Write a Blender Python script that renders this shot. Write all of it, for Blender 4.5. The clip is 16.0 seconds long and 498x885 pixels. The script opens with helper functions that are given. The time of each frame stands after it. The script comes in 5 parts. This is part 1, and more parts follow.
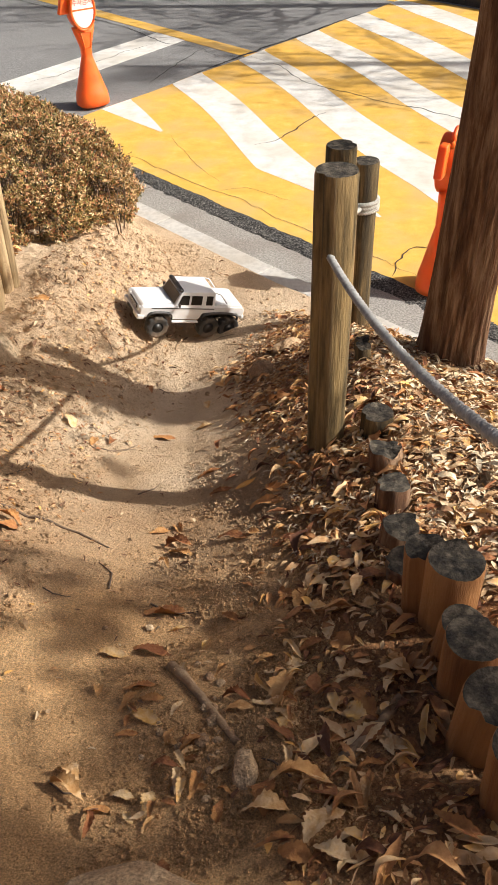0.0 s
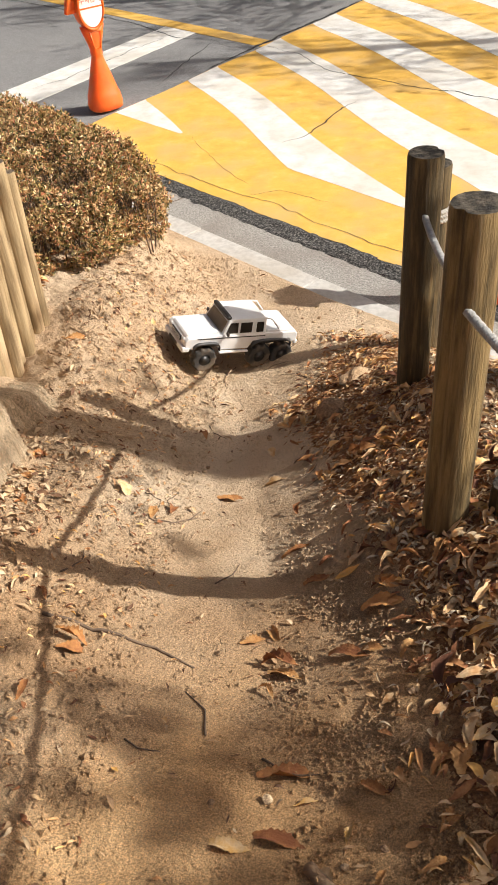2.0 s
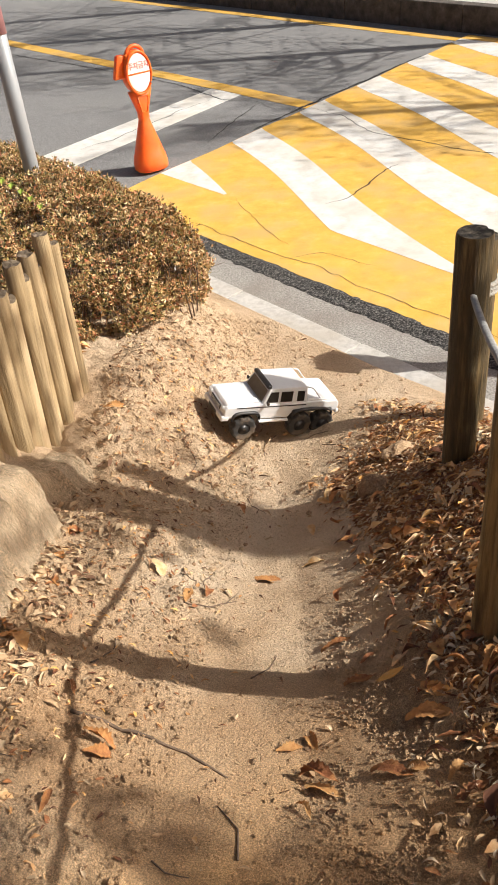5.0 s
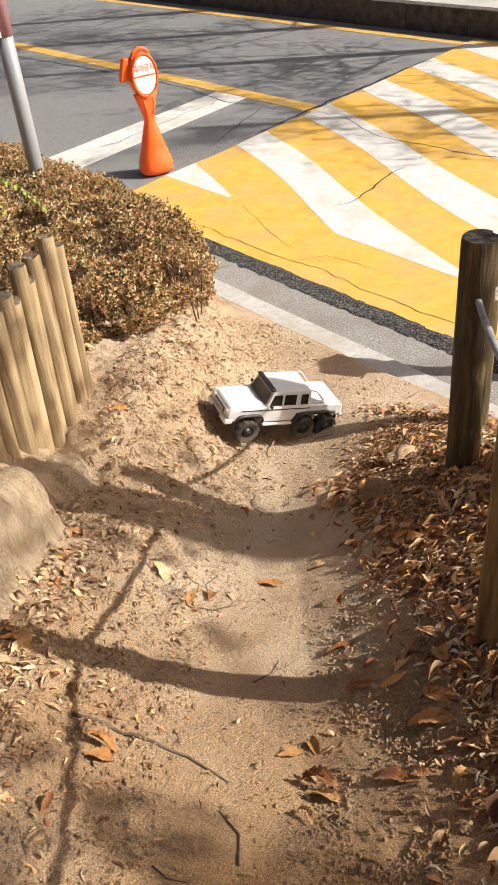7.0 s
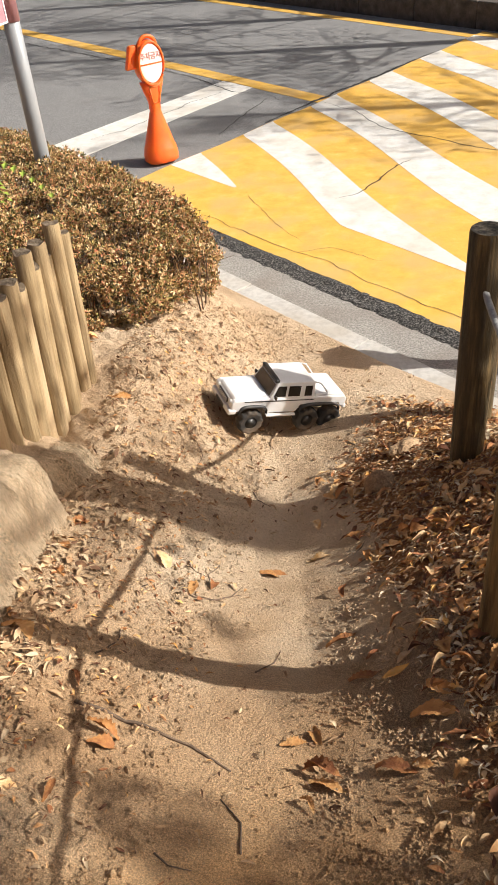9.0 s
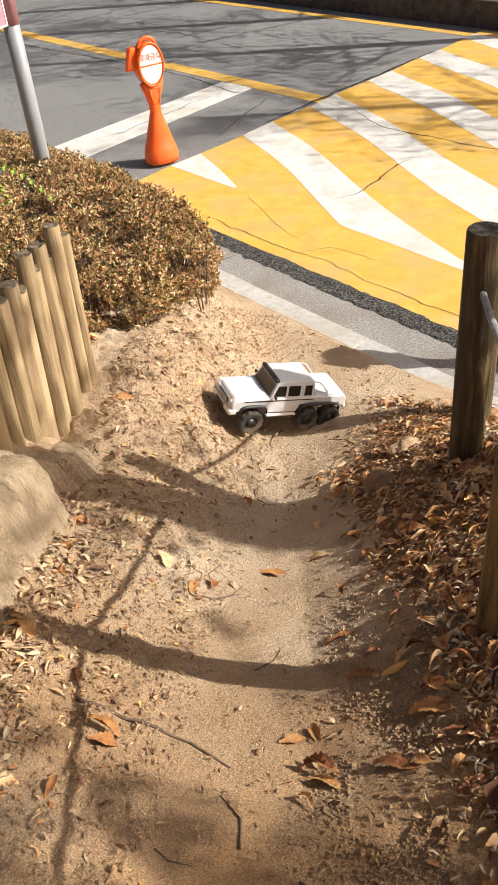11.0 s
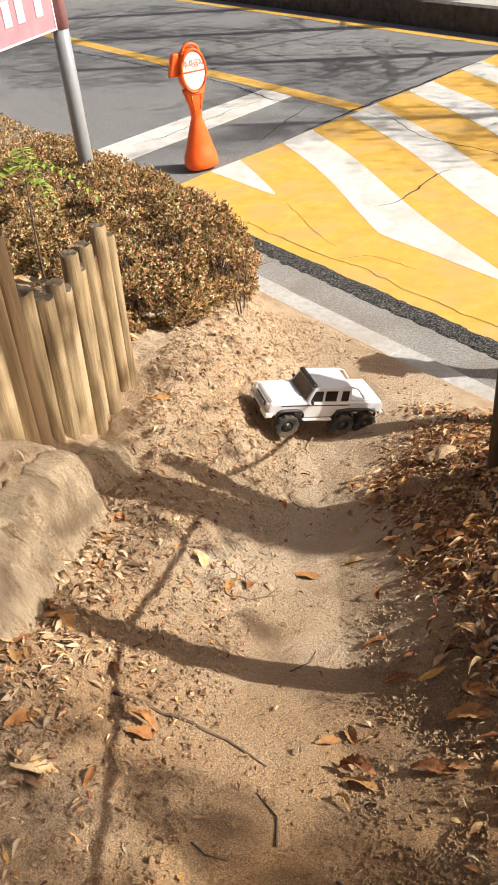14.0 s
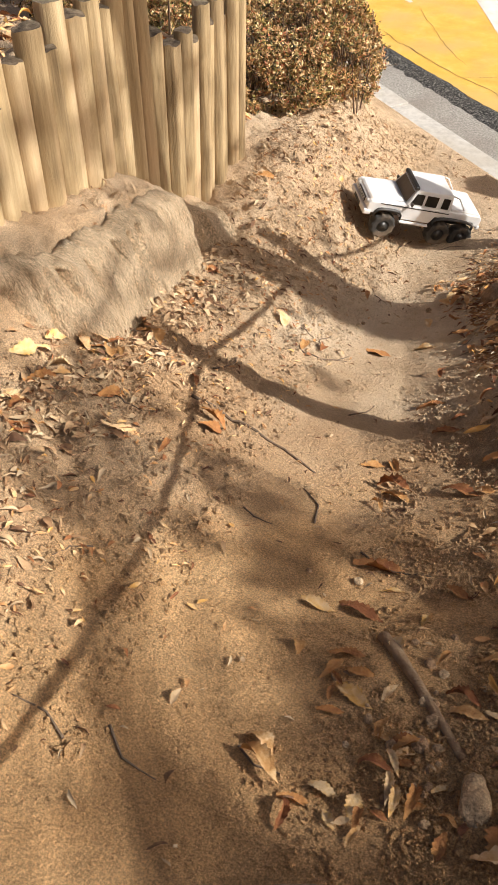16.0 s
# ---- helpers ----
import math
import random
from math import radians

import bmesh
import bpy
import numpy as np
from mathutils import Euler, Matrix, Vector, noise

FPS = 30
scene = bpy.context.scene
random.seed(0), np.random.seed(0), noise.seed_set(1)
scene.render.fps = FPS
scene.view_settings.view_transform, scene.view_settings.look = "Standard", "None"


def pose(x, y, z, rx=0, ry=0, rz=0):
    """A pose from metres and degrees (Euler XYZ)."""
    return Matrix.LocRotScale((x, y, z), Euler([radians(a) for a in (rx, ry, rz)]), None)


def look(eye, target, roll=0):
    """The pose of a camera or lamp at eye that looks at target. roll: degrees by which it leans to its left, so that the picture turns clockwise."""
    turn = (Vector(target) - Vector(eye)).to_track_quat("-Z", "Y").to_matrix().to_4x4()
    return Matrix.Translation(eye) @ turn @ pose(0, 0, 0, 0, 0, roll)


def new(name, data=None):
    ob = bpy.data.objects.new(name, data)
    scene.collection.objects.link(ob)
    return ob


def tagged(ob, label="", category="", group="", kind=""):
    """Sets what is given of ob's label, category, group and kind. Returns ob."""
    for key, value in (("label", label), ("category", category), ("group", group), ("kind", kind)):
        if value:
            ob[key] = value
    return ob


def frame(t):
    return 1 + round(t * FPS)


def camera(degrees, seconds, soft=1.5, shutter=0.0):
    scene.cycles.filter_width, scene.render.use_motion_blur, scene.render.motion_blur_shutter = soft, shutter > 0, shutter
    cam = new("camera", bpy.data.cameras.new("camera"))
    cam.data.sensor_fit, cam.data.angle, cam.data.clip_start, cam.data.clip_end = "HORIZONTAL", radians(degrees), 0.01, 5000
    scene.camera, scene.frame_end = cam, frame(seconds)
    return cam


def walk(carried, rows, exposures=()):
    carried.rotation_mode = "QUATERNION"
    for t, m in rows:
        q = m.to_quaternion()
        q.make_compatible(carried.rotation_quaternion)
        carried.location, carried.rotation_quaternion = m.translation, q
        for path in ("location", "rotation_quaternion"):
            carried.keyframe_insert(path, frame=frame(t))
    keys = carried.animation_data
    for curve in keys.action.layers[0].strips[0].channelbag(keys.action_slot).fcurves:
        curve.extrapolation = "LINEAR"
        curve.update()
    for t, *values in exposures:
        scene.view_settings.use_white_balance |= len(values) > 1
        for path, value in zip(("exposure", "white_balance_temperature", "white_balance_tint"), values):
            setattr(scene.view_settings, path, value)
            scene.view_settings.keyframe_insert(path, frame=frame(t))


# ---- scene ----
cam = camera(33.5, 16.0, soft=0.5)
PATH = [
    (0, (0.093, -0.204, 2.368), (-0.031, 1.335, 1.097), -1.8),
    (0.3, (0.112, -0.162, 2.36), (0.018, 1.377, 1.084), -1.3),
    (0.5, (0.103, -0.129, 2.338), (-0.031, 1.405, 1.062), -0.9),
    (1, (0.011, 0.006, 2.293), (-0.155, 1.535, 1.015), -3.1),
    (1.1, (-0.021, 0.049, 2.289), (-0.19, 1.584, 1.018), -4.5),
    (1.5, (-0.114, 0.178, 2.291), (-0.274, 1.703, 1.007), -7.7),
    (2, (-0.135, 0.253, 2.296), (-0.298, 1.772, 1.006), -5.7),
    (2.1, (-0.148, 0.285, 2.306), (-0.297, 1.785, 0.992), -5.1),
    (2.5, (-0.113, 0.336, 2.327), (-0.329, 1.887, 1.083), -5.2),
    (3, (-0.127, 0.357, 2.327), (-0.368, 1.922, 1.104), -6.0),
    (3.5, (-0.164, 0.366, 2.334), (-0.405, 1.937, 1.12), -6.2),
    (4, (-0.145, 0.376, 2.334), (-0.393, 1.952, 1.128), -6.6),
    (6.5, (-0.149, 0.38, 2.336), (-0.404, 1.966, 1.143), -6.2),
    (7, (-0.149, 0.382, 2.335), (-0.406, 1.967, 1.143), -6.2),
    (7.5, (-0.154, 0.382, 2.336), (-0.412, 1.966, 1.142), -5.9),
    (8, (-0.157, 0.382, 2.334), (-0.415, 1.965, 1.138), -5.6),
    (8.5, (-0.159, 0.381, 2.332), (-0.417, 1.96, 1.132), -5.5),
    (9, (-0.162, 0.382, 2.328), (-0.42, 1.955, 1.121), -5.5),
    (11.5, (-0.149, 0.366, 2.34), (-0.418, 1.938, 1.133), -6.1),
    (12, (-0.168, 0.363, 2.34), (-0.45, 1.938, 1.141), -6.1),
    (12.5, (-0.177, 0.356, 2.34), (-0.476, 1.934, 1.148), -6.2),
    (13, (-0.18, 0.353, 2.342), (-0.492, 1.933, 1.156), -6.4),
    (13.5, (-0.184, 0.354, 2.343), (-0.508, 1.932, 1.158), -6.3),
    (14, (-0.191, 0.345, 2.333), (-0.517, 1.921, 1.145), -5.5),
    (14.5, (-0.211, 0.303, 2.303), (-0.517, 1.802, 1.015), -2.6),
    (15, (-0.125, 0.204, 2.258), (-0.456, 1.653, 0.92), -1.7),
    (15.3, (-0.101, 0.142, 2.246), (-0.548, 1.476, 0.825), -4.2),
    (15.5, (-0.098, 0.127, 2.245), (-0.583, 1.432, 0.809), -4.7),
    (16, (-0.137, 0.014, 2.238), (-0.59, 1.316, 0.789), -1.1),
]
walk(cam, [(t, look(eye, target, roll)) for t, eye, target, roll in PATH], [(0, 0.38, 6350, 10), (16, 0.38, 6350, 10)])

# ---- light ----
SUN_TO = Vector((0.9995, -0.03, 0.0)).normalized()
ELEV = radians(36.4)
world = bpy.data.worlds.new("sky")
scene.world = world
world.use_nodes = True
wn = world.node_tree
sky = wn.nodes.new("ShaderNodeTexSky")
sky.sky_type = "NISHITA"
sky.sun_disc = False
sky.air_density, sky.dust_density, sky.ozone_density = 0.7, 7.0, 0.0
sky.sun_elevation = ELEV
sky.sun_rotation = math.atan2(SUN_TO.x, SUN_TO.y)
wn.nodes["Background"].inputs["Strength"].default_value = 0.062
wn.links.new(sky.outputs[0], wn.nodes["Background"].inputs["Color"])
sun_data = bpy.data.lights.new("sun", "SUN")
sun_data.energy, sun_data.angle, sun_data.color = 5.0, radians(0.53), (1.0, 0.945, 0.86)
sun = new("sun", sun_data)
S_DIR = Vector((SUN_TO.x * math.cos(ELEV), SUN_TO.y * math.cos(ELEV), math.sin(ELEV)))
sun.matrix_world = look(S_DIR * 30, (0, 0, 0))

# ---- materials ----
rng = np.random.default_rng(7)


def ramp_node(nt, stops):
    r = nt.nodes.new("ShaderNodeValToRGB")
    el = r.color_ramp.elements
    while len(el) < len(stops):
        el.new(0.5)
    for e, (p, c) in zip(el, stops):
        e.position, e.color = p, (*c, 1)
    return r


def surface(name, stops, scale=8.0, detail=6.0, rough=0.85, bump=0.3, bump_scale=60.0, stretch=(1, 1, 1), grime=None, grime_scale=2.0,
            grime_amount=0.5, metal=0.0, random="", spread=0.25, coords="Object", fine=0.0, sheen=0.0):
    """A procedural surface: a colour ramp over noise, larger stains, fine relief, and variation from piece to piece."""
    m = bpy.data.materials.new(name)
    m.use_nodes = True
    nt = m.node_tree
    bs = nt.nodes["Principled BSDF"]
    if coords == "World":
        vec = nt.nodes.new("ShaderNodeNewGeometry").outputs["Position"]
    else:
        vec = nt.nodes.new("ShaderNodeTexCoord").outputs[coords]
    mp = nt.nodes.new("ShaderNodeMapping")
    mp.inputs["Scale"].default_value = stretch
    nt.links.new(vec, mp.inputs["Vector"])
    n1 = nt.nodes.new("ShaderNodeTexNoise")
    n1.inputs["Scale"].default_value, n1.inputs["Detail"].default_value, n1.inputs["Roughness"].default_value = scale, detail, 0.65
    nt.links.new(mp.outputs[0], n1.inputs["Vector"])
    fac = n1.outputs["Fac"]
    rnd = None
    if random == "object":
        rnd = nt.nodes.new("ShaderNodeObjectInfo").outputs["Random"]
    elif random == "island":
        rnd = nt.nodes.new("ShaderNodeNewGeometry").outputs["Random Per Island"]
    if rnd is not None:
        mr = nt.nodes.new("ShaderNodeMath")
        mr.operation = "MULTIPLY_ADD"
        mr.inputs[1].default_value, mr.inputs[2].default_value = spread * 2, -spread
        nt.links.new(rnd, mr.inputs[0])
        ad = nt.nodes.new("ShaderNodeMath")
        ad.operation = "ADD"
        ad.use_clamp = True
        nt.links.new(fac, ad.inputs[0])
        nt.links.new(mr.outputs[0], ad.inputs[1])
        fac = ad.outputs[0]
    rp = ramp_node(nt, stops)
    nt.links.new(fac, rp.inputs[0])
    col = rp.outputs["Color"]
    if grime is not None:
        n2 = nt.nodes.new("ShaderNodeTexNoise")
        n2.inputs["Scale"].default_value, n2.inputs["Detail"].default_value = grime_scale, 5
        nt.links.new(mp.outputs[0], n2.inputs["Vector"])
        st = nt.nodes.new("ShaderNodeMapRange")
        st.inputs["From Min"].default_value, st.inputs["From Max"].default_value = 0.46, 0.66
        st.inputs["To Max"].default_value = grime_amount
        nt.links.new(n2.outputs["Fac"], st.inputs["Value"])
        mx = nt.nodes.new("ShaderNodeMix")
        mx.data_type = "RGBA"
        nt.links.new(st.outputs[0], mx.inputs[0])
        nt.links.new(col, mx.inputs[6])
        mx.inputs[7].default_value = (*grime, 1)
        col = mx.outputs[2]
    if fine:
        n3 = nt.nodes.new("ShaderNodeTexNoise")
        n3.inputs["Scale"].default_value, n3.inputs["Detail"].default_value, n3.inputs["Roughness"].default_value = fine, 3, 0.8
        nt.links.new(mp.outputs[0], n3.inputs["Vector"])
        gr = nt.nodes.new("ShaderNodeMapRange")
        gr.inputs["From Min"].default_value, gr.inputs["From Max"].default_value = 0.36, 0.64
        gr.inputs["To Min"].default_value, gr.inputs["To Max"].default_value = 0.58, 1.36
        nt.links.new(n3.outputs["Fac"], gr.inputs["Value"])
        mg = nt.nodes.new("ShaderNodeMix")
        mg.data_type, mg.blend_type = "RGBA", "MULTIPLY"
        mg.inputs[0].default_value = 1.0
        nt.links.new(col, mg.inputs[6])
        nt.links.new(gr.outputs[0], mg.inputs[7])
        col = mg.outputs[2]
    nt.links.new(col, bs.inputs["Base Color"])
    bs.inputs["Roughness"].default_value, bs.inputs["Metallic"].default_value = rough, metal
    if bump:
        nb = nt.nodes.new("ShaderNodeTexNoise")
        nb.inputs["Scale"].default_value, nb.inputs["Detail"].default_value, nb.inputs["Roughness"].default_value = bump_scale, 7, 0.7
        nt.links.new(mp.outputs[0], nb.inputs["Vector"])
        bp = nt.nodes.new("ShaderNodeBump")
        bp.inputs["Strength"].default_value, bp.inputs["Distance"].default_value = bump, 0.02
        nt.links.new(nb.outputs["Fac"], bp.inputs["Height"])
        nt.links.new(bp.outputs[0], bs.inputs["Normal"])
    return m


M_DIRT = surface("dry_earth", [(0.28, (0.43, 0.29, 0.17)), (0.45, (0.62, 0.45, 0.285)), (0.62, (0.72, 0.555, 0.38)), (0.8, (0.80, 0.65, 0.47))],
                 scale=2.6, detail=10, rough=0.95, bump=1.0, bump_scale=75, grime=(0.52, 0.345, 0.195), grime_scale=0.9, grime_amount=0.5, fine=270)
# the trodden earth uphill is redder than the dust lower down
nt = M_DIRT.node_tree
bs = nt.nodes["Principled BSDF"]
was = bs.inputs["Base Color"].links[0].from_socket
xyz = nt.nodes.new("ShaderNodeSeparateXYZ")
nt.links.new(nt.nodes.new("ShaderNodeNewGeometry").outputs["Position"], xyz.inputs[0])
wob = nt.nodes.new("ShaderNodeTexNoise")
wob.inputs["Scale"].default_value, wob.inputs["Detail"].default_value = 2.2, 5
nt.links.new(xyz.outputs[0].node.inputs[0].links[0].from_socket, wob.inputs["Vector"])
far = nt.nodes.new("ShaderNodeMath")
far.operation = "MULTIPLY_ADD"
far.inputs[1].default_value = 2.4
nt.links.new(wob.outputs["Fac"], far.inputs[0])
nt.links.new(xyz.outputs["Y"], far.inputs[2])
red = nt.nodes.new("ShaderNodeMapRange")
red.inputs["From Min"].default_value, red.inputs["From Max"].default_value = 3.3, 2.2
nt.links.new(far.outputs[0], red.inputs["Value"])
tint = nt.nodes.new("ShaderNodeMix")
tint.data_type, tint.blend_type = "RGBA", "MULTIPLY"
tint.inputs[7].default_value = (0.95, 0.77, 0.54, 1)
trod = nt.nodes.new("ShaderNodeMath")
trod.operation = "MULTIPLY_ADD"
trod.inputs[1].default_value = 0.9
nt.links.new(wob.outputs["Fac"], trod.inputs[0])
away = nt.nodes.new("ShaderNodeMath")
away.operation = "MULTIPLY_ADD"
away.inputs[1].default_value = -0.6
nt.links.new(xyz.outputs["Y"], away.inputs[0])
nt.links.new(xyz.outputs["X"], away.inputs[2])
nt.links.new(away.outputs[0], trod.inputs[2])
lane = nt.nodes.new("ShaderNodeMapRange")
lane.inputs["From Min"].default_value, lane.inputs["From Max"].default_value = -1.02, -0.64
lane.inputs["To Min"].default_value = 0.12
nt.links.new(trod.outputs[0], lane.inputs["Value"])
both = nt.nodes.new("ShaderNodeMath")
both.operation = "MULTIPLY"
nt.links.new(red.outputs[0], both.inputs[0])
nt.links.new(lane.outputs[0], both.inputs[1])
nt.links.new(both.outputs[0], tint.inputs[0])
nt.links.new(was, tint.inputs[6])
# dried mud beside the lane is greyer
aside = nt.nodes.new("ShaderNodeMath")
aside.operation = "SUBTRACT"
nt.links.new(red.outputs[0], aside.inputs[0])
nt.links.new(both.outputs[0], aside.inputs[1])
mud = nt.nodes.new("ShaderNodeMix")
mud.data_type, mud.blend_type = "RGBA", "MULTIPLY"
mud.inputs[7].default_value = (0.86, 0.76, 0.64, 1)
nt.links.new(aside.outputs[0], mud.inputs[0])
nt.links.new(tint.outputs[2], mud.inputs[6])
nt.links.new(mud.outputs[2], bs.inputs["Base Color"])
M_HUMUS = surface("dark_leafy_soil", [(0.28, (0.15, 0.06, 0.022)), (0.5, (0.36, 0.17, 0.065)), (0.75, (0.57, 0.34, 0.16))],
                  scale=9, detail=10, rough=0.95, bump=1.0, bump_scale=50, fine=130)
M_ASPHALT = surface("asphalt", [(0.3, (0.14, 0.139, 0.138)), (0.5, (0.245, 0.24, 0.234)), (0.7, (0.36, 0.35, 0.34))], scale=70, detail=4, rough=0.9,
                    bump=0.5, bump_scale=160, grime=(0.27, 0.262, 0.25), grime_scale=0.9, grime_amount=0.5, fine=120)
M_GUTTER = surface("gutter_concrete", [(0.3, (0.18, 0.17, 0.155)), (0.5, (0.34, 0.32, 0.29)), (0.7, (0.52, 0.49, 0.44))], scale=90, detail=3, rough=0.95,
                   bump=0.5, bump_scale=150, grime=(0.24, 0.20, 0.165), grime_scale=2, grime_amount=0.5)
M_KERB = surface("kerb_concrete", [(0.3, (0.42, 0.40, 0.37)), (0.6, (0.58, 0.56, 0.52))], scale=30, rough=0.9, bump=0.25, bump_scale=90,
                 grime=(0.42, 0.36, 0.28), grime_scale=3, grime_amount=0.5)
M_YELLOW = surface("yellow_road_paint", [(0.3, (0.66, 0.375, 0.06)), (0.55, (0.80, 0.47, 0.085)), (0.75, (0.85, 0.55, 0.16))], scale=7, detail=8, rough=0.7,
                   bump=0.3, bump_scale=130, grime=(0.64, 0.42, 0.16), grime_scale=2.6, grime_amount=0.75)
M_WHITE = surface("white_road_paint", [(0.3, (0.62, 0.59, 0.53)), (0.55, (0.77, 0.75, 0.70)), (0.75, (0.82, 0.81, 0.77))], scale=9, detail=8, rough=0.7,
                  bump=0.3, bump_scale=130, grime=(0.58, 0.52, 0.42), grime_scale=2.5, grime_amount=0.5)
M_CRACK = surface("bitumen_crack", [(0.3, (0.025, 0.024, 0.022)), (0.7, (0.06, 0.055, 0.05))], scale=60, rough=0.95, bump=0.6, bump_scale=120)
M_EDGE = surface("broken_asphalt_edge", [(0.34, (0.012, 0.012, 0.012)), (0.5, (0.07, 0.068, 0.065)), (0.68, (0.36, 0.34, 0.31))], scale=85, detail=4, rough=0.95,
                 bump=1.0, bump_scale=90)
M_POST = surface("treated_log", [(0.3, (0.02, 0.015, 0.006)), (0.48, (0.095, 0.065, 0.025)), (0.7, (0.36, 0.245, 0.10))], scale=9, detail=8, rough=0.75,
                 bump=0.6, bump_scale=30, stretch=(4, 4, 0.35), grime=(0.045, 0.033, 0.017), grime_scale=3, grime_amount=0.7, random="object", spread=0.1)
M_ENDGRAIN = surface("weathered_end_grain", [(0.36, (0.006, 0.005, 0.004)), (0.5, (0.05, 0.04, 0.028)), (0.66, (0.17, 0.14, 0.10))], scale=38, detail=8,
                     rough=0.9, bump=0.7, bump_scale=60)
M_STAKE = surface("pale_stake_wood", [(0.25, (0.20, 0.135, 0.066)), (0.5, (0.44, 0.32, 0.17)), (0.75, (0.62, 0.475, 0.28))], scale=8, detail=8, rough=0.8,
                  bump=0.4, bump_scale=35, stretch=(4, 4, 0.3), grime=(0.58, 0.41, 0.24), grime_scale=2.5, grime_amount=0.6, random="object", spread=0.12)
M_SHORT = surface("orange_brown_stake_wood", [(0.25, (0.13, 0.05, 0.016)), (0.5, (0.32, 0.14, 0.045)), (0.75, (0.46, 0.23, 0.085))], scale=8, detail=8, rough=0.8,
                  bump=0.5, bump_scale=35, stretch=(4, 4, 0.3), random="object", spread=0.12)
M_BARK = surface("fibrous_bark", [(0.3, (0.05, 0.022, 0.010)), (0.48, (0.22, 0.11, 0.055)), (0.66, (0.50, 0.33, 0.20))], scale=7, detail=10, rough=0.95,
                 bump=1.0, bump_scale=16, stretch=(5, 5, 0.45))
M_LEAF = surface("dry_leaf", [(0.05, (0.26, 0.09, 0.03)), (0.3, (0.50, 0.23, 0.07)), (0.52, (0.63, 0.35, 0.13)), (0.72, (0.80, 0.58, 0.33)), (0.97, (0.76, 0.43, 0.12))],
                 scale=30, detail=4, rough=0.75, bump=0.5, bump_scale=70, random="object", spread=0.42)
M_LITTER = surface("leaf_litter", [(0.08, (0.13, 0.045, 0.018)), (0.28, (0.37, 0.145, 0.05)), (0.52, (0.64, 0.33, 0.125)), (0.76, (0.82, 0.58, 0.32)), (0.97, (0.80, 0.44, 0.12))],
                   scale=25, detail=4, rough=0.75, bump=0.4, bump_scale=70, random="island", spread=0.5)
M_CHIP = surface("pale_leaf_chip", [(0.08, (0.16, 0.08, 0.04)), (0.3, (0.36, 0.20, 0.095)), (0.6, (0.53, 0.36, 0.20)), (0.9, (0.64, 0.48, 0.30))],
                 scale=25, detail=4, rough=0.8, bump=0.3, bump_scale=70, random="island", spread=0.5)
# bleached leaf colour, lightened further to carry sunlight on the upper bank
M_PALE = surface("sunlit_bleached_leaf_chip", [(0.08, (0.28, 0.15, 0.07)), (0.3, (0.57, 0.37, 0.19)), (0.6, (0.76, 0.58, 0.36)), (0.9, (0.84, 0.70, 0.49))],
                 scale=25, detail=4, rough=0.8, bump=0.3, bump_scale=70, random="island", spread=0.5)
M_BANKFACE = surface("pale_dusty_clay", [(0.3, (0.40, 0.27, 0.155)), (0.43, (0.66, 0.49, 0.31)), (0.62, (0.74, 0.57, 0.375)), (0.8, (0.80, 0.65, 0.45))],
                     scale=7, detail=9, rough=0.95, bump=1.0, bump_scale=45, stretch=(1, 6, 0.9), fine=120)
M_ENDPALE = surface("dusty_sawn_end", [(0.3, (0.06, 0.042, 0.026)), (0.55, (0.19, 0.14, 0.09)), (0.8, (0.40, 0.32, 0.22))], scale=35, detail=6, rough=0.9, bump=0.6, bump_scale=60)
M_HEDGE = surface("hedge_leaf", [(0.03, (0.06, 0.05, 0.016)), (0.2, (0.18, 0.165, 0.04)), (0.36, (0.36, 0.20, 0.075)), (0.5, (0.54, 0.33, 0.14)), (0.63, (0.48, 0.15, 0.075)), (0.75, (0.40, 0.25, 0.085)), (0.87, (0.46, 0.38, 0.12)), (0.97, (0.79, 0.56, 0.30))],
                  scale=20, detail=2, rough=0.5, bump=0.0, random="island", spread=0.6)
M_TWIG = surface("twig_bark", [(0.3, (0.10, 0.065, 0.04)), (0.7, (0.24, 0.165, 0.11))], scale=30, rough=0.9, bump=0.4, bump_scale=60)
M_ROPE = surface("grey_rope", [(0.3, (0.24, 0.235, 0.225)), (0.7, (0.46, 0.45, 0.43))], scale=60, rough=0.85, bump=0.3, bump_scale=200)
M_ROPEW = surface("pale_rope", [(0.3, (0.42, 0.40, 0.35)), (0.7, (0.68, 0.66, 0.6))], scale=60, rough=0.85, bump=0.3, bump_scale=200)
M_ORANGE = surface("orange_plastic", [(0.3, (0.92, 0.13, 0.012)), (0.7, (0.95, 0.18, 0.02))], scale=6, rough=0.42, bump=0.08, bump_scale=50,
                   grime=(0.55, 0.14, 0.06), grime_scale=6, grime_amount=0.35)
sss = M_ORANGE.node_tree.nodes["Principled BSDF"].inputs
sss["Subsurface Weight"].default_value, sss["Subsurface Scale"].default_value = 0.6, 0.08
sss["Subsurface Radius"].default_value = (1.0, 0.3, 0.1)
M_FACE = surface("white_sign_face", [(0.3, (0.72, 0.72, 0.71)), (0.7, (0.82, 0.82, 0.81))], scale=8, rough=0.4, bump=0.0)
M_REDTXT = surface("faded_red_print", [(0.3, (0.55, 0.12, 0.10)), (0.7, (0.66, 0.2, 0.17))], scale=30, rough=0.5, bump=0.0)
M_STEEL = surface("galvanised_steel", [(0.3, (0.27, 0.285, 0.30)), (0.7, (0.37, 0.385, 0.40))], scale=12, rough=0.45, bump=0.1, bump_scale=60, metal=0.1,
                  stretch=(1, 1, 0.2), grime=(0.28, 0.24, 0.2), grime_scale=5, grime_amount=0.3)
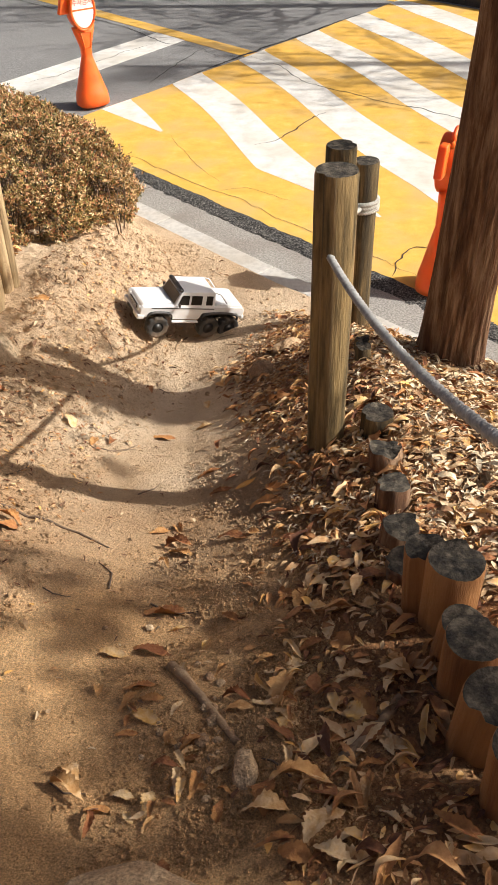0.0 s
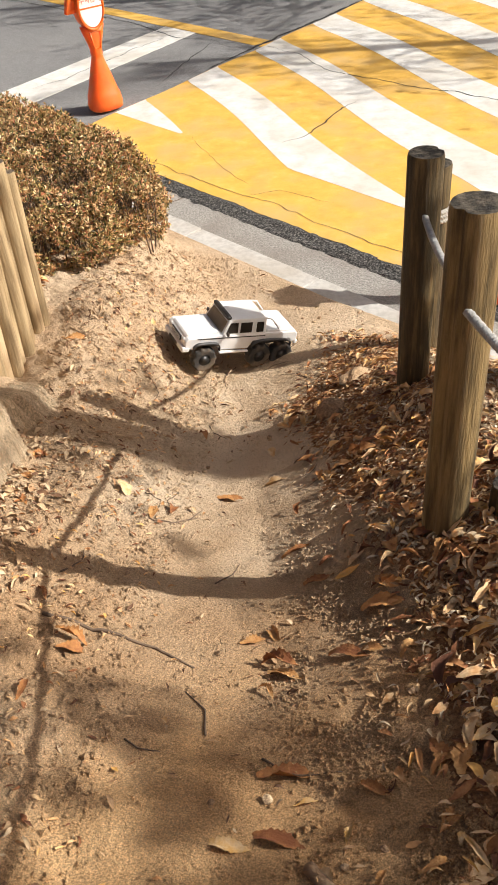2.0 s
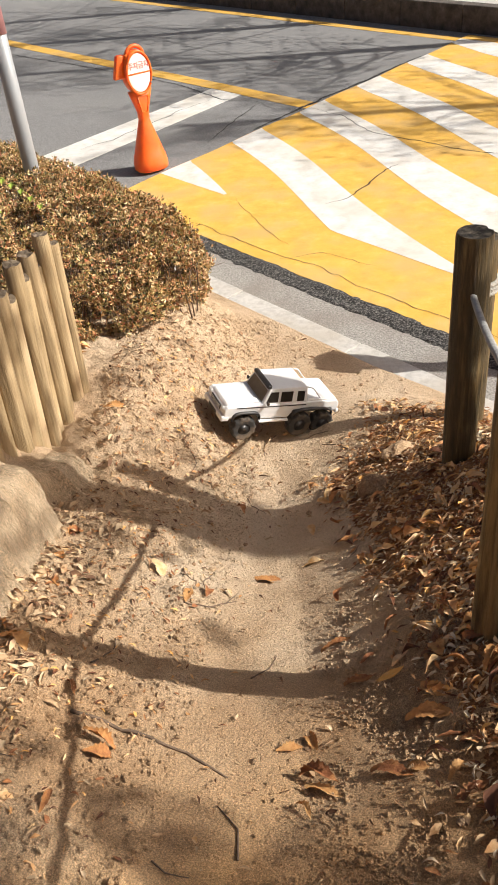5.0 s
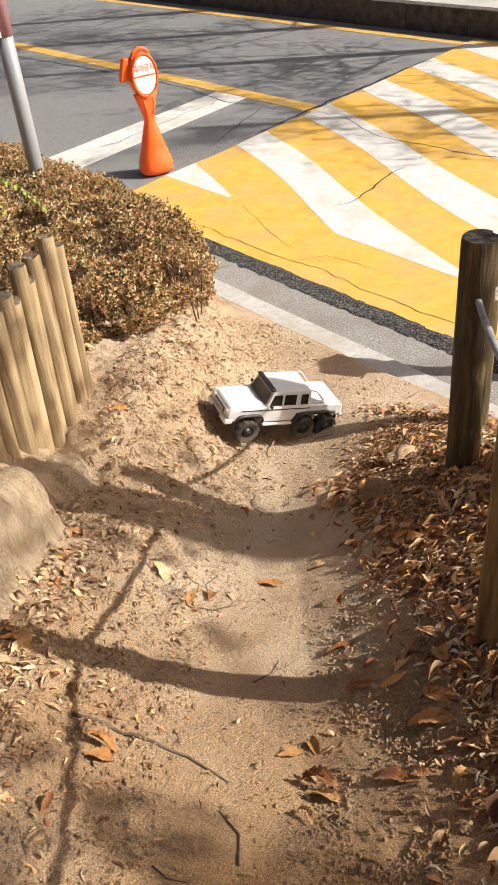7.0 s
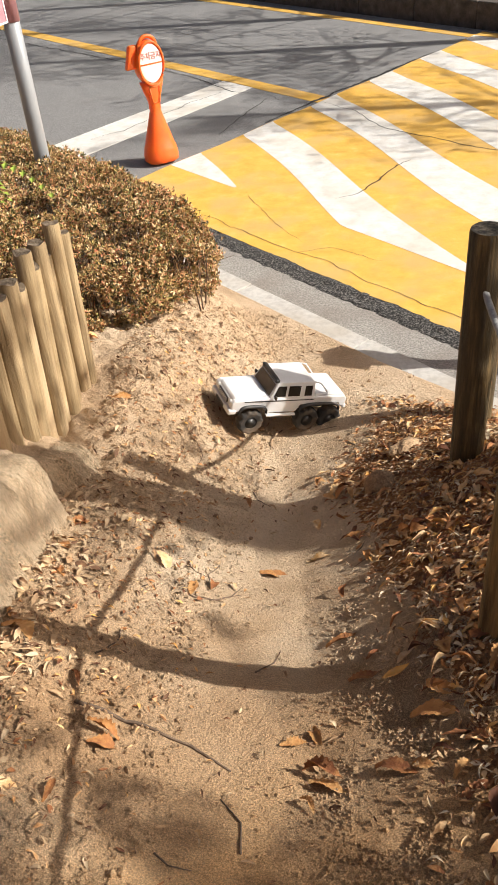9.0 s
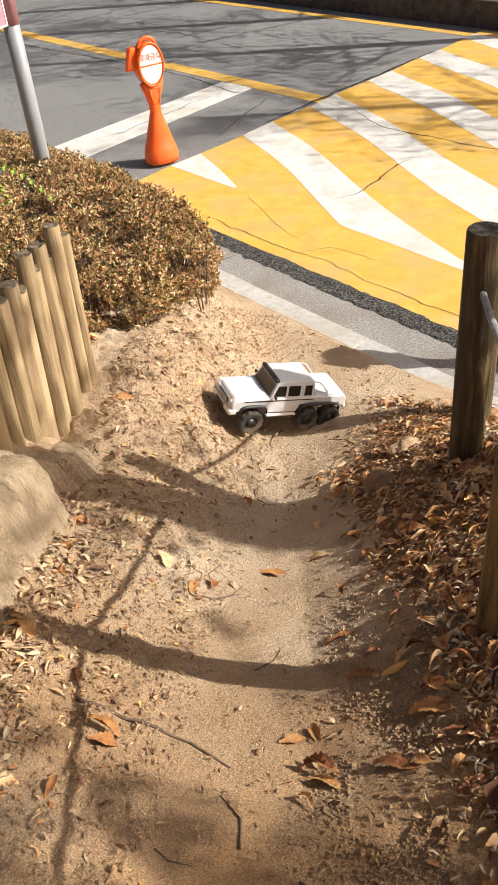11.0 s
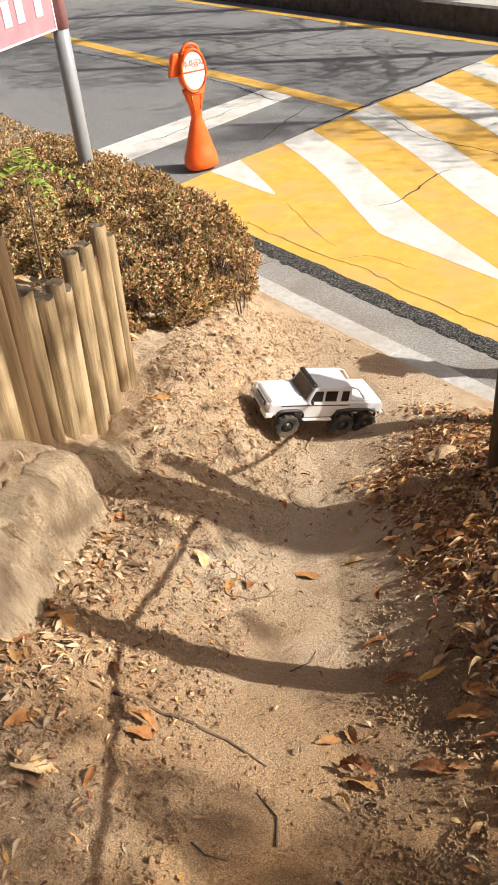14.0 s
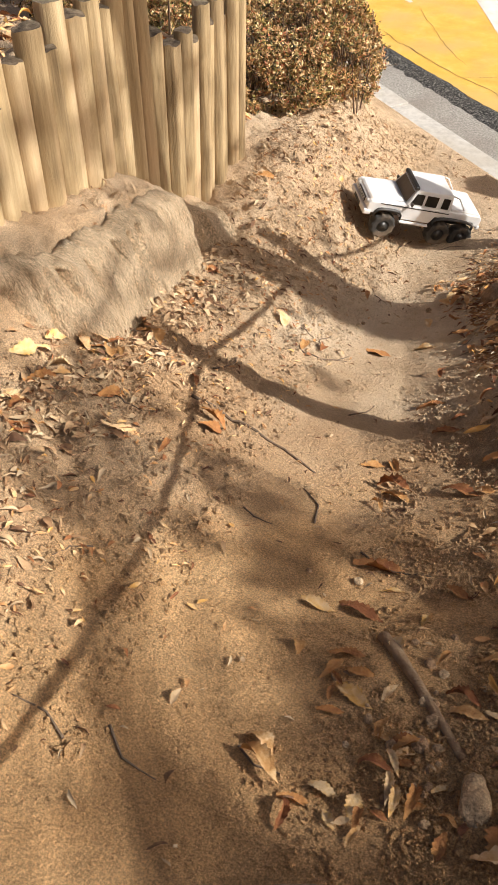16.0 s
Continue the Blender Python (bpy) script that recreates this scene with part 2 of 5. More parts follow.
M_PINK = surface("faded_pink_film", [(0.3, (0.42, 0.20, 0.235)), (0.7, (0.52, 0.28, 0.31))], scale=12, rough=0.5, bump=0.05, bump_scale=40)
M_BODY = surface("white_truck_paint", [(0.3, (0.74, 0.74, 0.74)), (0.7, (0.82, 0.82, 0.815))], scale=12, rough=0.3, bump=0.03, bump_scale=40, grime=(0.62, 0.53, 0.42),
                 grime_scale=9, grime_amount=0.3)
M_BLACK = surface("black_plastic", [(0.3, (0.016, 0.016, 0.017)), (0.7, (0.04, 0.038, 0.037))], scale=25, rough=0.55, bump=0.1, bump_scale=90,
                  grime=(0.16, 0.11, 0.07), grime_scale=10, grime_amount=0.35)
M_TYRE = surface("dusty_rubber", [(0.3, (0.02, 0.02, 0.02)), (0.7, (0.07, 0.06, 0.05))], scale=20, rough=0.85, bump=0.2, bump_scale=60, grime=(0.27, 0.19, 0.12),
                 grime_scale=12, grime_amount=0.6)
M_RIM = surface("dark_rim", [(0.3, (0.05, 0.05, 0.05)), (0.7, (0.12, 0.115, 0.11))], scale=20, rough=0.45, bump=0.0, metal=0.6)
M_GLASS = surface("tinted_window", [(0.3, (0.035, 0.03, 0.026)), (0.7, (0.06, 0.05, 0.04))], scale=6, rough=0.12, bump=0.0)
M_SCREEN = surface("dusty_screen", [(0.3, (0.26, 0.20, 0.14)), (0.7, (0.42, 0.34, 0.25))], scale=14, rough=0.35, bump=0.0)
M_LAMP = surface("clear_lamp", [(0.3, (0.6, 0.6, 0.58)), (0.7, (0.75, 0.75, 0.72))], scale=20, rough=0.2, bump=0.0)
M_REDLAMP = surface("red_lamp", [(0.3, (0.45, 0.02, 0.02)), (0.7, (0.6, 0.04, 0.03))], scale=20, rough=0.3, bump=0.0)
M_ROOT = surface("worn_root_bark", [(0.3, (0.22, 0.125, 0.065)), (0.55, (0.40, 0.26, 0.15)), (0.8, (0.56, 0.42, 0.27))], scale=22, detail=8, rough=0.9, bump=0.8, bump_scale=45)
M_STONE = surface("earth_brown_stone", [(0.3, (0.31, 0.185, 0.10)), (0.55, (0.46, 0.31, 0.175)), (0.8, (0.58, 0.44, 0.28))], scale=14, detail=8, rough=0.9, bump=0.6,
                  bump_scale=40, random="object", spread=0.2, fine=180)
# dark colour stands in for the shade on the far kerb's face
M_DARKKERB = surface("shade_dark_concrete", [(0.3, (0.05, 0.042, 0.035)), (0.6, (0.12, 0.10, 0.085)), (0.8, (0.2, 0.17, 0.14))], scale=9, detail=8, rough=0.95, bump=0.5, bump_scale=50)
M_GREEN = surface("green_leaf", [(0.2, (0.13, 0.22, 0.03)), (0.6, (0.28, 0.36, 0.05)), (0.9, (0.42, 0.42, 0.08))], scale=20, rough=0.5, bump=0.0, random="island", spread=0.4)
M_CROWN = surface("autumn_crown_leaf", [(0.2, (0.08, 0.08, 0.02)), (0.5, (0.20, 0.12, 0.03)), (0.9, (0.30, 0.17, 0.05))], scale=20, rough=0.6, bump=0.0, random="island", spread=0.4)

# ---- mesh helpers ----


def finish(ob, bm, mat, smooth=True):
    bm.normal_update()
    me = bpy.data.meshes.new(ob if isinstance(ob, str) else ob.name)
    bm.to_mesh(me)
    bm.free()
    me.materials.append(mat)
    if smooth:
        me.polygons.foreach_set("use_smooth", [True] * len(me.polygons))
    return me


def part(name, bm, mat, parent=None, label="", smooth=True):
    ob = new(name, finish(name, bm, mat, smooth))
    if parent is not None:
        ob.parent = parent
    if label:
        tagged(ob, label)
    return ob


def raw(name, verts, faces, mat, parent=None, smooth=False):
    me = bpy.data.meshes.new(name)
    me.from_pydata([tuple(v) for v in verts], [], faces)
    me.materials.append(mat)
    if smooth:
        me.polygons.foreach_set("use_smooth", [True] * len(me.polygons))
    ob = new(name, me)
    if parent is not None:
        ob.parent = parent
    return ob


def thing(name, label, category, at=None, group="", kind=""):
    ob = new(name)
    ob.empty_display_size = 0.1
    if at is not None:
        ob.matrix_world = at
    return tagged(ob, label, category, group, kind)


def box(bm, lo, hi, bevel=0.0, segments=2, m=None):
    lo, hi = Vector(lo), Vector(hi)
    g = bmesh.ops.create_cube(bm, size=1)["verts"]
    for v in g:
        v.co = Vector([(lo[i] + hi[i]) / 2 + v.co[i] * (hi[i] - lo[i]) for i in range(3)])
    if bevel:
        es = list({e for v in g for e in v.link_edges})
        r = bmesh.ops.bevel(bm, geom=es, offset=bevel, segments=segments, profile=0.5, affect="EDGES")
        g = list({v for f in r["faces"] for v in f.verts} | {v for v in g if v.is_valid})
    if m is not None:
        for v in g:
            v.co = m @ v.co
    return g


def loft(bm, rings, cap=True, closed=True):
    """Joins rings of equal length into a skin."""
    vr = [[bm.verts.new(p) for p in r] for r in rings]
    n = len(vr[0])
    for a, b in zip(vr, vr[1:]):
        for i in range(n if closed else n - 1):
            j = (i + 1) % n
            bm.faces.new((a[i], a[j], b[j], b[i]))
    if cap:
        bm.faces.new(list(reversed(vr[0])))
        bm.faces.new(vr[-1])
    return vr


def tube(bm, pts, radii, n=8, cap=True):
    """A round skin along a line of points."""
    pts = [Vector(p) for p in pts]
    rings = []
    ref = Vector((0.31, 0.17, 0.93))
    for i, p in enumerate(pts):
        d = (pts[min(i + 1, len(pts) - 1)] - pts[max(i - 1, 0)]).normalized()
        a = d.cross(ref if abs(d.dot(ref)) < 0.97 else Vector((1, 0, 0))).normalized()
        b = d.cross(a)
        r = radii[i] if hasattr(radii, "__len__") else radii
        rings.append([p + r * (math.cos(2 * math.pi * k / n) * a + math.sin(2 * math.pi * k / n) * b) for k in range(n)])
    return loft(bm, rings, cap)


# ---- plan: u runs along the road, v across it, away from the kerb's outer edge ----
RO, RU, RN = Vector((-0.221, 4.571, 0)), Vector((0.723, -0.691, 0)), Vector((0.691, 0.723, 0))


def rd(u, v, z=0.0):
    p = RO + float(u) * RU + float(v) * RN
    return Vector((p.x, p.y, z))


def to_uv(x, y):
    d = Vector((x, y, 0)) - RO
    return d.dot(RU), d.dot(RN)


def sstep(t, a, b):
    t = min(1.0, max(0.0, (t - a) / (b - a)))
    return t * t * (3 - 2 * t)


def ramp_up(t, a, b):
    t = min(1.0, max(0.0, (t - a) / (b - a)))
    return 0.35 * t * t * (3 - 2 * t) + 0.65 * t


LONG_Y = (-6, -2, 0.0, 0.8, 1.3, 1.7, 2.15, 2.5, 2.9, 3.3, 3.6, 4.2, 9)
LONG_Z = (2.4, 1.62, 1.15, 0.90, 0.725, 0.575, 0.39, 0.26, 0.15, 0.095, 0.075, 0.02, 0.0)
BANK_Y = (0.0, 0.6, 1.0, 1.25, 1.65, 2.1, 2.6, 3.0, 3.4, 4)
BANK_A = (0.11, 0.13, 0.17, 0.22, 0.32, 0.34, 0.36, 0.26, 0.15, 0.09)
APRON_Y = (0.0, 1.0, 1.5, 1.9, 2.3, 2.5, 2.75, 3.0, 3.3, 3.5, 4.0, 4.6)
APRON_A = (0.15, 0.17, 0.155, 0.20, 0.21, 0.23, 0.24, 0.33, 0.40, 0.40, 0.34, 0.28)


def stake_x(y):
    return -1.42 + (y - 1.6) * 0.0833


def smooth_z(x, y):
    """The worn path between its two banks, without the small lumps."""
    yy = [y - 0.2, y - 0.1, y, y + 0.1, y + 0.2]
    z = float(np.mean(np.interp(yy, LONG_Y, LONG_Z)))
    u, v = to_uv(x, y)
    d = max(0.0, -v - 0.21)
    right = float(np.interp(y, BANK_Y, BANK_A)) * ramp_up(x, float(np.interp(y, (1.5, 2.2, 2.9), (-0.25, -0.33, -0.46))), 0.37) + 0.08 * max(0.0, x - 0.3) - 0.30 * min(0.6, max(0.0, x - 0.33)) * sstep(y, 1.3, 2.2)
    left = float(np.interp(y, APRON_Y, APRON_A)) * sstep(-x, float(np.interp(y, (2.6, 3.0), (0.42, 0.53))), 1.12)
    z += (right + left) * sstep(d, 0.0, 0.55)
    # the trampled bank in front of the stakes, cut off steeply
    edge = 1.165 + 0.035 * noise.noise(Vector((0, y * 6, 3))) + 0.02 * noise.noise(Vector((0, y * 21, 3))) + 0.014 * noise.noise(Vector((x * 9, y * 52, 3)))
    top = 0.875 + 0.27 * (2.2 - max(y, 1.2)) + 0.15 * max(0.0, -x - 1.19)
    worn = sstep(-y, -2.0, -1.35)
    k = sstep(-x, edge - 0.10 * worn, edge + 0.06 + 0.24 * worn) * sstep(-y, -2.30, -2.24)
    z = z + max(0.0, top - z) * k
    k2 = sstep(-x, edge + 0.01, edge + 0.07) * sstep(-y, -2.86, -2.70)
    z = z + max(0.0, 0.63 - 0.5 * (max(y, 2.2) - 2.5) + 0.25 * max(0.0, -x - 1.22) - z) * k2
    # earth held up behind the stakes
    back = sstep(-x, -stake_x(y) + 0.0, -stake_x(y) + 0.10) * sstep(-y, -3.35, -3.15)
    held = 1.20 - 0.22 * sstep(y, 2.3, 2.7) + 0.1 * max(0, 2.0 - y)
    z = z + max(0.0, held - z) * back
    return z


def ground_z(x, y):
    z = smooth_z(x, y)
    u, v = to_uv(x, y)
    d = max(0.0, -v - 0.21)
    q = Vector((x, y, 0))
    rim = sstep(d, 0.0, 0.3)
    side = sstep(x, -0.15, 0.15) + sstep(-x, 0.6, 1.0)
    amp = 0.35 + 0.65 * min(1.0, side)
    z += rim * amp * (0.022 * noise.noise(q * 3.1) + 0.018 * noise.noise(q * 8.3) + 0.011 * noise.noise(q * 21) + 0.006 * noise.noise(q * 47))
    # scuffed, dried mud beside the trodden lane
    rough = sstep(-x, 0.50, 0.68) * rim
    if rough > 0:
        z += rough * (0.016 * noise.noise(q * 14) + 0.016 * abs(noise.noise(q * 26)) - 0.008 * sstep(noise.noise(q * 12 + Vector((3, 7, 0))), 0.25, 0.5))
    if x < -1.05 and y < 3.1:
        # runnels down the cut face
        z += 0.022 * noise.noise(Vector((x * 25, y * 34, 1.7))) * sstep(-x, 1.07, 1.14) * sstep(x, -1.36, -1.25)
    return z if d > 0.03 else min(z, 0.0)


def ground_normal(x, y, e=0.03):
    return Vector((smooth_z(x - e, y) - smooth_z(x + e, y), smooth_z(x, y - e) - smooth_z(x, y + e), 2 * e)).normalized()


def axis(lo, hi, fine_lo, fine_hi, step, coarse):
    a = [lo]
    while a[-1] < hi:
        t = a[-1]
        a.append(t + (step if fine_lo <= t < fine_hi else max(step, min(coarse, 0.25 * max(fine_lo - t, t - fine_hi) + step))))
        if t < fine_lo < a[-1]:
            a[-1] = fine_lo
    return a


# the hillside with the path, as one sheet
us, vs = axis(-14, 14, -1.6, 4.0, 0.0105, 0.8), axis(-14, -0.205, -3.9, -0.2, 0.0105, 0.8)
vs[-1] = -0.205
verts = []
for v in vs:
    for u in us:
        p = rd(u, v)
        verts.append((p.x, p.y, ground_z(p.x, p.y)))
nu = len(us)
faces = [(j * nu + i, j * nu + i + 1, (j + 1) * nu + i + 1, (j + 1) * nu + i) for j in range(len(vs) - 1) for i in range(nu - 1)]
hill = raw("ground", verts, faces, M_DIRT, smooth=True)
hill.data.materials.append(M_HUMUS)
bank_foot = lambda y: float(np.interp(y, (0.3, 1.0, 1.5, 2.2, 2.9, 3.4), (0.10, 0.10, 0.06, -0.08, -0.22, -0.05)))
for f in hill.data.polygons:
    x, y, z = f.center
    if x > bank_foot(y) + 0.07 * noise.noise(Vector((x * 5, y * 5, 2))) + 0.04 * noise.noise(Vector((x * 19, y * 19, 2))) and y < 3.3 and (x < 0.40 + 0.1 * noise.noise(Vector((x * 4, y * 4, 7))) or y < 0.95) and to_uv(x, y)[1] < -0.36:
        f.material_index = 1
tagged(hill, "dry sandy earth path worn between two banks", "ground", kind="structure")


def bank_face(name, y0, y1, x_of, top_of, label):
    """A steep face of dry clay with a rounded lip, split by upright slits."""
    ys_, n, lip = np.arange(y0, y1, 0.004), 40, 34
    vs_, fs_ = [], []
    for y in ys_:
        y = float(y)
        x0, zt = x_of(y), top_of(y) + 0.02 * noise.noise(Vector((y * 9, 0, 6))) + 0.016 * noise.noise(Vector((y * 33, 0, 6))) + 0.008 * noise.noise(Vector((y * 80, 0, 6)))
        zb = smooth_z(x0 + 0.12, y) - 0.03
        fade = sstep(y, y0, y0 + 0.35) * sstep(-y, -y1, -y1 + 0.05)
        for i in range(n):
            f = min(1.0, i / lip)
            z = zb + (zt - zb) * (1 - (1 - f) ** 1.25)
            d = 0.024 * noise.noise(Vector((0, y * 26, z * 3))) + 0.010 * noise.noise(Vector((3, y * 62, z * 18))) + 0.009 * noise.noise(Vector((5.5, y * 8, z * 8)))
            slit = noise.noise(Vector((9.4, y * 40, z * 5)))
            d += 0.006 * noise.noise(Vector((1, y * 95, z * 55)))
            d -= 0.05 * sstep(slit, 0.14, 0.30) * sstep(noise.noise(Vector((2.3, y * 7, z * 9))), -0.5, -0.2) * sstep(f, 0.0, 0.25) * sstep(-f, -0.97, -0.8)
            x = x0 + 0.07 * (1 - f) ** 1.3 + d - 0.02 * f ** 12 - 0.28 * (1 - fade)
            if i > lip:
                k = i - lip
                x -= 0.016 * k
                z = zt + 0.004 * k + 0.016 * noise.noise(Vector((x * 40, y * 40, 1))) - (0.06 if k == 5 else 0)
            vs_.append((x, y, z))
    for a in range(len(ys_) - 1):
        for i in range(n - 1):
            k = a * n + i
            fs_.append((k, k + n, k + n + 1, k + 1))
    ob = raw(name, vs_, fs_, M_BANKFACE, smooth=True)
    return tagged(ob, label, "earth bank", kind="structure")


bank_face("earth_bank", 1.25, 2.29, lambda y: -1.125 - 0.03 * noise.noise(Vector((0, y * 6, 3))), lambda y: 0.862 + 0.27 * (2.2 - y), "steep cut face of pale cracked clay below the stakes")
bank_face("earth_step", 2.22, 2.78, lambda y: -1.155 - 0.03 * noise.noise(Vector((0, y * 6, 3))), lambda y: 0.628 - 0.5 * (y - 2.5), "lower step of pale crumbling clay")


def slab(name, pts, z0, z1, mat, parent=None, smooth=False):
    """A flat plate with the outline pts (u, v), from z0 up to z1."""
    bm = bmesh.new()
    lo = [bm.verts.new(rd(u, v, z0)) for u, v in pts]
    hi = [bm.verts.new(rd(u, v, z1)) for u, v in pts]
    n = len(pts)
    bm.faces.new(hi)
    bm.faces.new(list(reversed(lo)))
    for i in range(n):
        bm.faces.new((lo[i], lo[(i + 1) % n], hi[(i + 1) % n], hi[i]))
    bmesh.ops.recalc_face_normals(bm, faces=bm.faces)
    return part(name, bm, mat, parent, smooth=smooth)


# ---- road ----
far_ground = slab("far_ground", [(-700, -700), (700, -700), (700, 700), (-700, 700)], -0.6, -0.5, M_DIRT)
tagged(far_ground, "bare earth reaching to the horizon", "ground", kind="structure")
road = slab("road", [(-120, 0.22), (120, 0.22), (120, 6.36), (-120, 6.36)], -0.2, -0.022, M_ASPHALT)
tagged(road, "grey worn asphalt road with cracks", "road", kind="structure")
gutter = slab("gutter", [(-120, -0.06), (120, -0.06), (120, 0.215), (-120, 0.215)], -0.2, -0.024, M_GUTTER)
tagged(gutter, "rough grey concrete gutter strip beside the kerb", "gutter", kind="structure")
# kerb stones, each one metre long
kerb = thing("kerb", "row of pale concrete kerb stones set flush", "kerb", kind="structure")
for k in range(-14, 12):
    u0 = k * 1.0 + 0.24
    bm = bmesh.new()
    box(bm, (u0 + 0.003, -0.21, -0.2), (u0 + 0.997, -0.06, -0.008 + 0.003 * math.sin(k * 2.3)), 0.006)
    for v in bm.verts:
        v.co = rd(v.co.x, v.co.y, v.co.z)
    part("kerb_stone", bm, M_KERB, kerb, smooth=False)


def hump_edge(v):
    return -2.84 - 0.147 * v + 0.012 * math.sin(v * 5)


HUMP_R = 4.6
hump_pts = [(hump_edge(v), v) for v in np.linspace(6.2, 0.31, 40)]
edge_line = [(u, 0.305 + 0.02 * noise.noise(Vector((u * 4, 0, 0))) + 0.012 * noise.noise(Vector((u * 17, 2, 0)))) for u in np.linspace(hump_edge(0.31) + 0.01, HUMP_R, 240)]
hump = slab("speed_table", hump_pts + edge_line + [(HUMP_R, 6.2)], -0.1, 0.0, M_YELLOW)
tagged(hump, "yellow painted speed table with white diagonal bars", "road marking", kind="structure")

# crumbled dark edge of the overlay
bm = bmesh.new()
rows_e = []
for v_k, z_k, j in ((0.175, -0.03, 0.012), (0.20, -0.018, 0.018), (0.24, -0.010, 0.018), (0.28, -0.001, 0.015), (0.318, -0.001, 0.006)):
    row = []
    for u in np.linspace(hump_edge(0.3) - 0.1, HUMP_R, 420):
        q = Vector((u * 14, v_k * 40, 5))
        row.append(bm.verts.new(rd(u + 0.01 * noise.noise(q * 1.7), v_k + j * noise.noise(q), z_k + 0.012 * noise.noise(q * 1.3) * (1 if j > 0.01 else 0))))
    rows_e.append(row)
for a, b in zip(rows_e, rows_e[1:]):
    for i in range(len(a) - 1):
        bm.faces.new((a[i], a[i + 1], b[i + 1], b[i]))
part("broken_edge", bm, M_EDGE, hump, "crumbling black asphalt edge", smooth=False)


def bar_v(u):
    t = u + 3.10
    return -0.40 * t + 0.045 * math.sin(math.pi * min(max(t, 0), 3.2) / 1.6)


for k in range(-1, 9):
    lo, hi = [], []
    for u in np.linspace(-3.9, HUMP_R - 0.1, 110):
        a, b = 1.82 + 0.93 * k + bar_v(u), 2.225 + 0.93 * k + bar_v(u)
        b += 0.04 * sstep(u, -1.8, -0.4)
        a, b = max(a, 0.92 - 0.02 * sstep(u, -0.8, 0.2)), min(b, 6.0)
        if b - a < 0.012 or u < hump_edge((a + b) / 2) - 0.2:
            continue
        lo.append((max(u, hump_edge(a) + 0.005), a))
        hi.append((max(u, hump_edge(b) + 0.005), b))
    if len(lo) < 3:
        continue
    bm = bmesh.new()
    va = [bm.verts.new(rd(u, v, 0.0016)) for u, v in lo]
    vb = [bm.verts.new(rd(u, v, 0.0016)) for u, v in hi]
    for i in range(len(va) - 1):
        bm.faces.new((va[i], va[i + 1], vb[i + 1], vb[i]))
    part("white_bar", bm, M_WHITE, hump, "worn white painted bar", smooth=False)


def line_mark(name, pts, mat, label):
    ob = slab(name, pts, -0.03, -0.0185, mat)
    return tagged(ob, label, "road marking", kind="structure")


line_mark("centre_line", [(-60, 3.0 + 0.02), (-3.30, 2.985), (-3.32, 3.19), (-60, 3.25)], M_YELLOW, "yellow painted centre line on the asphalt")
line_mark("edge_line", [(-60, 5.98), (-3.72, 5.96), (-3.75, 6.12), (-60, 6.14)], M_YELLOW, "yellow painted edge line along the far kerb")
line_mark("stop_line", [(-3.84, 0.4), (-4.33, 3.0), (-4.83, 3.0), (-4.38, 0.4)], M_WHITE, "white painted stop line with cracks")


def crack(pts, width, parent, z):
    """A jagged dark split along a rough line."""
    line = [Vector((*p, 0)) for p in pts]
    fine = []
    for a, b in zip(line, line[1:]):
        n = max(2, int((b - a).length / 0.035))
        for i in range(n):
            q = a.lerp(b, i / n)
            fine.append(q + 0.03 * Vector((noise.noise(q * 6), noise.noise(q * 6 + Vector((7, 0, 0))), 0)) + 0.012 * Vector((noise.noise(q * 31), noise.noise(q * 31 + Vector((3, 0, 0))), 0)))
    bm = bmesh.new()
    prev = None
    for i, q in enumerate(fine):
        d = (fine[min(i + 1, len(fine) - 1)] - fine[max(i - 1, 0)]).normalized()
        w = width * (0.35 + 0.65 * abs(noise.noise(q * 9))) * min(1.0, 0.2 + 4 * min(i, len(fine) - 1 - i) / len(fine))
        s = Vector((-d.y, d.x, 0)) * w
        a, b = q + s, q - s
        pair = (bm.verts.new(rd(a.x, a.y, z)), bm.verts.new(rd(b.x, b.y, z)))
        if prev:
            bm.faces.new((prev[0], pair[0], pair[1], prev[1]))
        prev = pair
    part("crack", bm, M_CRACK, parent, smooth=False)


crack([(-1.32, 1.24), (-1.27, 1.38), (-1.30, 1.57), (-1.41, 1.9), (-1.46, 2.28)], 0.012, hump, 0.0030)
crack([(-3.23, 2.97), (-2.74, 2.94), (-2.28, 2.72), (-2.05, 2.72), (-1.4, 2.76), (-0.98, 2.83), (-0.2, 2.9), (0.7, 2.85)], 0.009, hump, 0.0030)
crack([(-2.02, 0.93), (-1.63, 0.77), (-1.3, 0.64), (-0.96, 0.545)], 0.003, hump, 0.0030)
crack([(-2.3, 0.40), (-1.5, 0.42), (-0.92, 0.406), (-0.65, 0.457), (-0.32, 0.42), (0.37, 0.436), (1.2, 0.42)], 0.0045, hump, 0.0030)
crack([(0.84, 0.33), (0.74, 0.476), (0.69, 0.734), (0.95, 1.0), (1.3, 1.2)], 0.009, hump, 0.0030)
crack([(-0.9, 0.35), (-0.75, 0.62), (-0.3, 0.7)], 0.003, hump, 0.0030)
crack([(-1.4, 3.9), (-1.0, 4.2), (-0.2, 4.3), (0.7, 4.6)], 0.007, hump, 0.0030)
crack([(-10.5, 2.6), (-9.0, 2.69), (-7.5, 2.82), (-5.9, 2.88), (-5.28, 2.9), (-4.7, 2.8), (-4.37, 2.75), (-3.97, 2.9), (-3.55, 2.8)], 0.014, road, -0.0165)
crack([(-4.25, 0.9), (-4.23, 1.28), (-4.33, 1.75), (-4.43, 2.25), (-4.48, 2.75)], 0.008, road, -0.0165)
crack([(-3.9, 2.9), (-3.6, 2.2), (-3.3, 1.7)], 0.012, road, -0.0165)
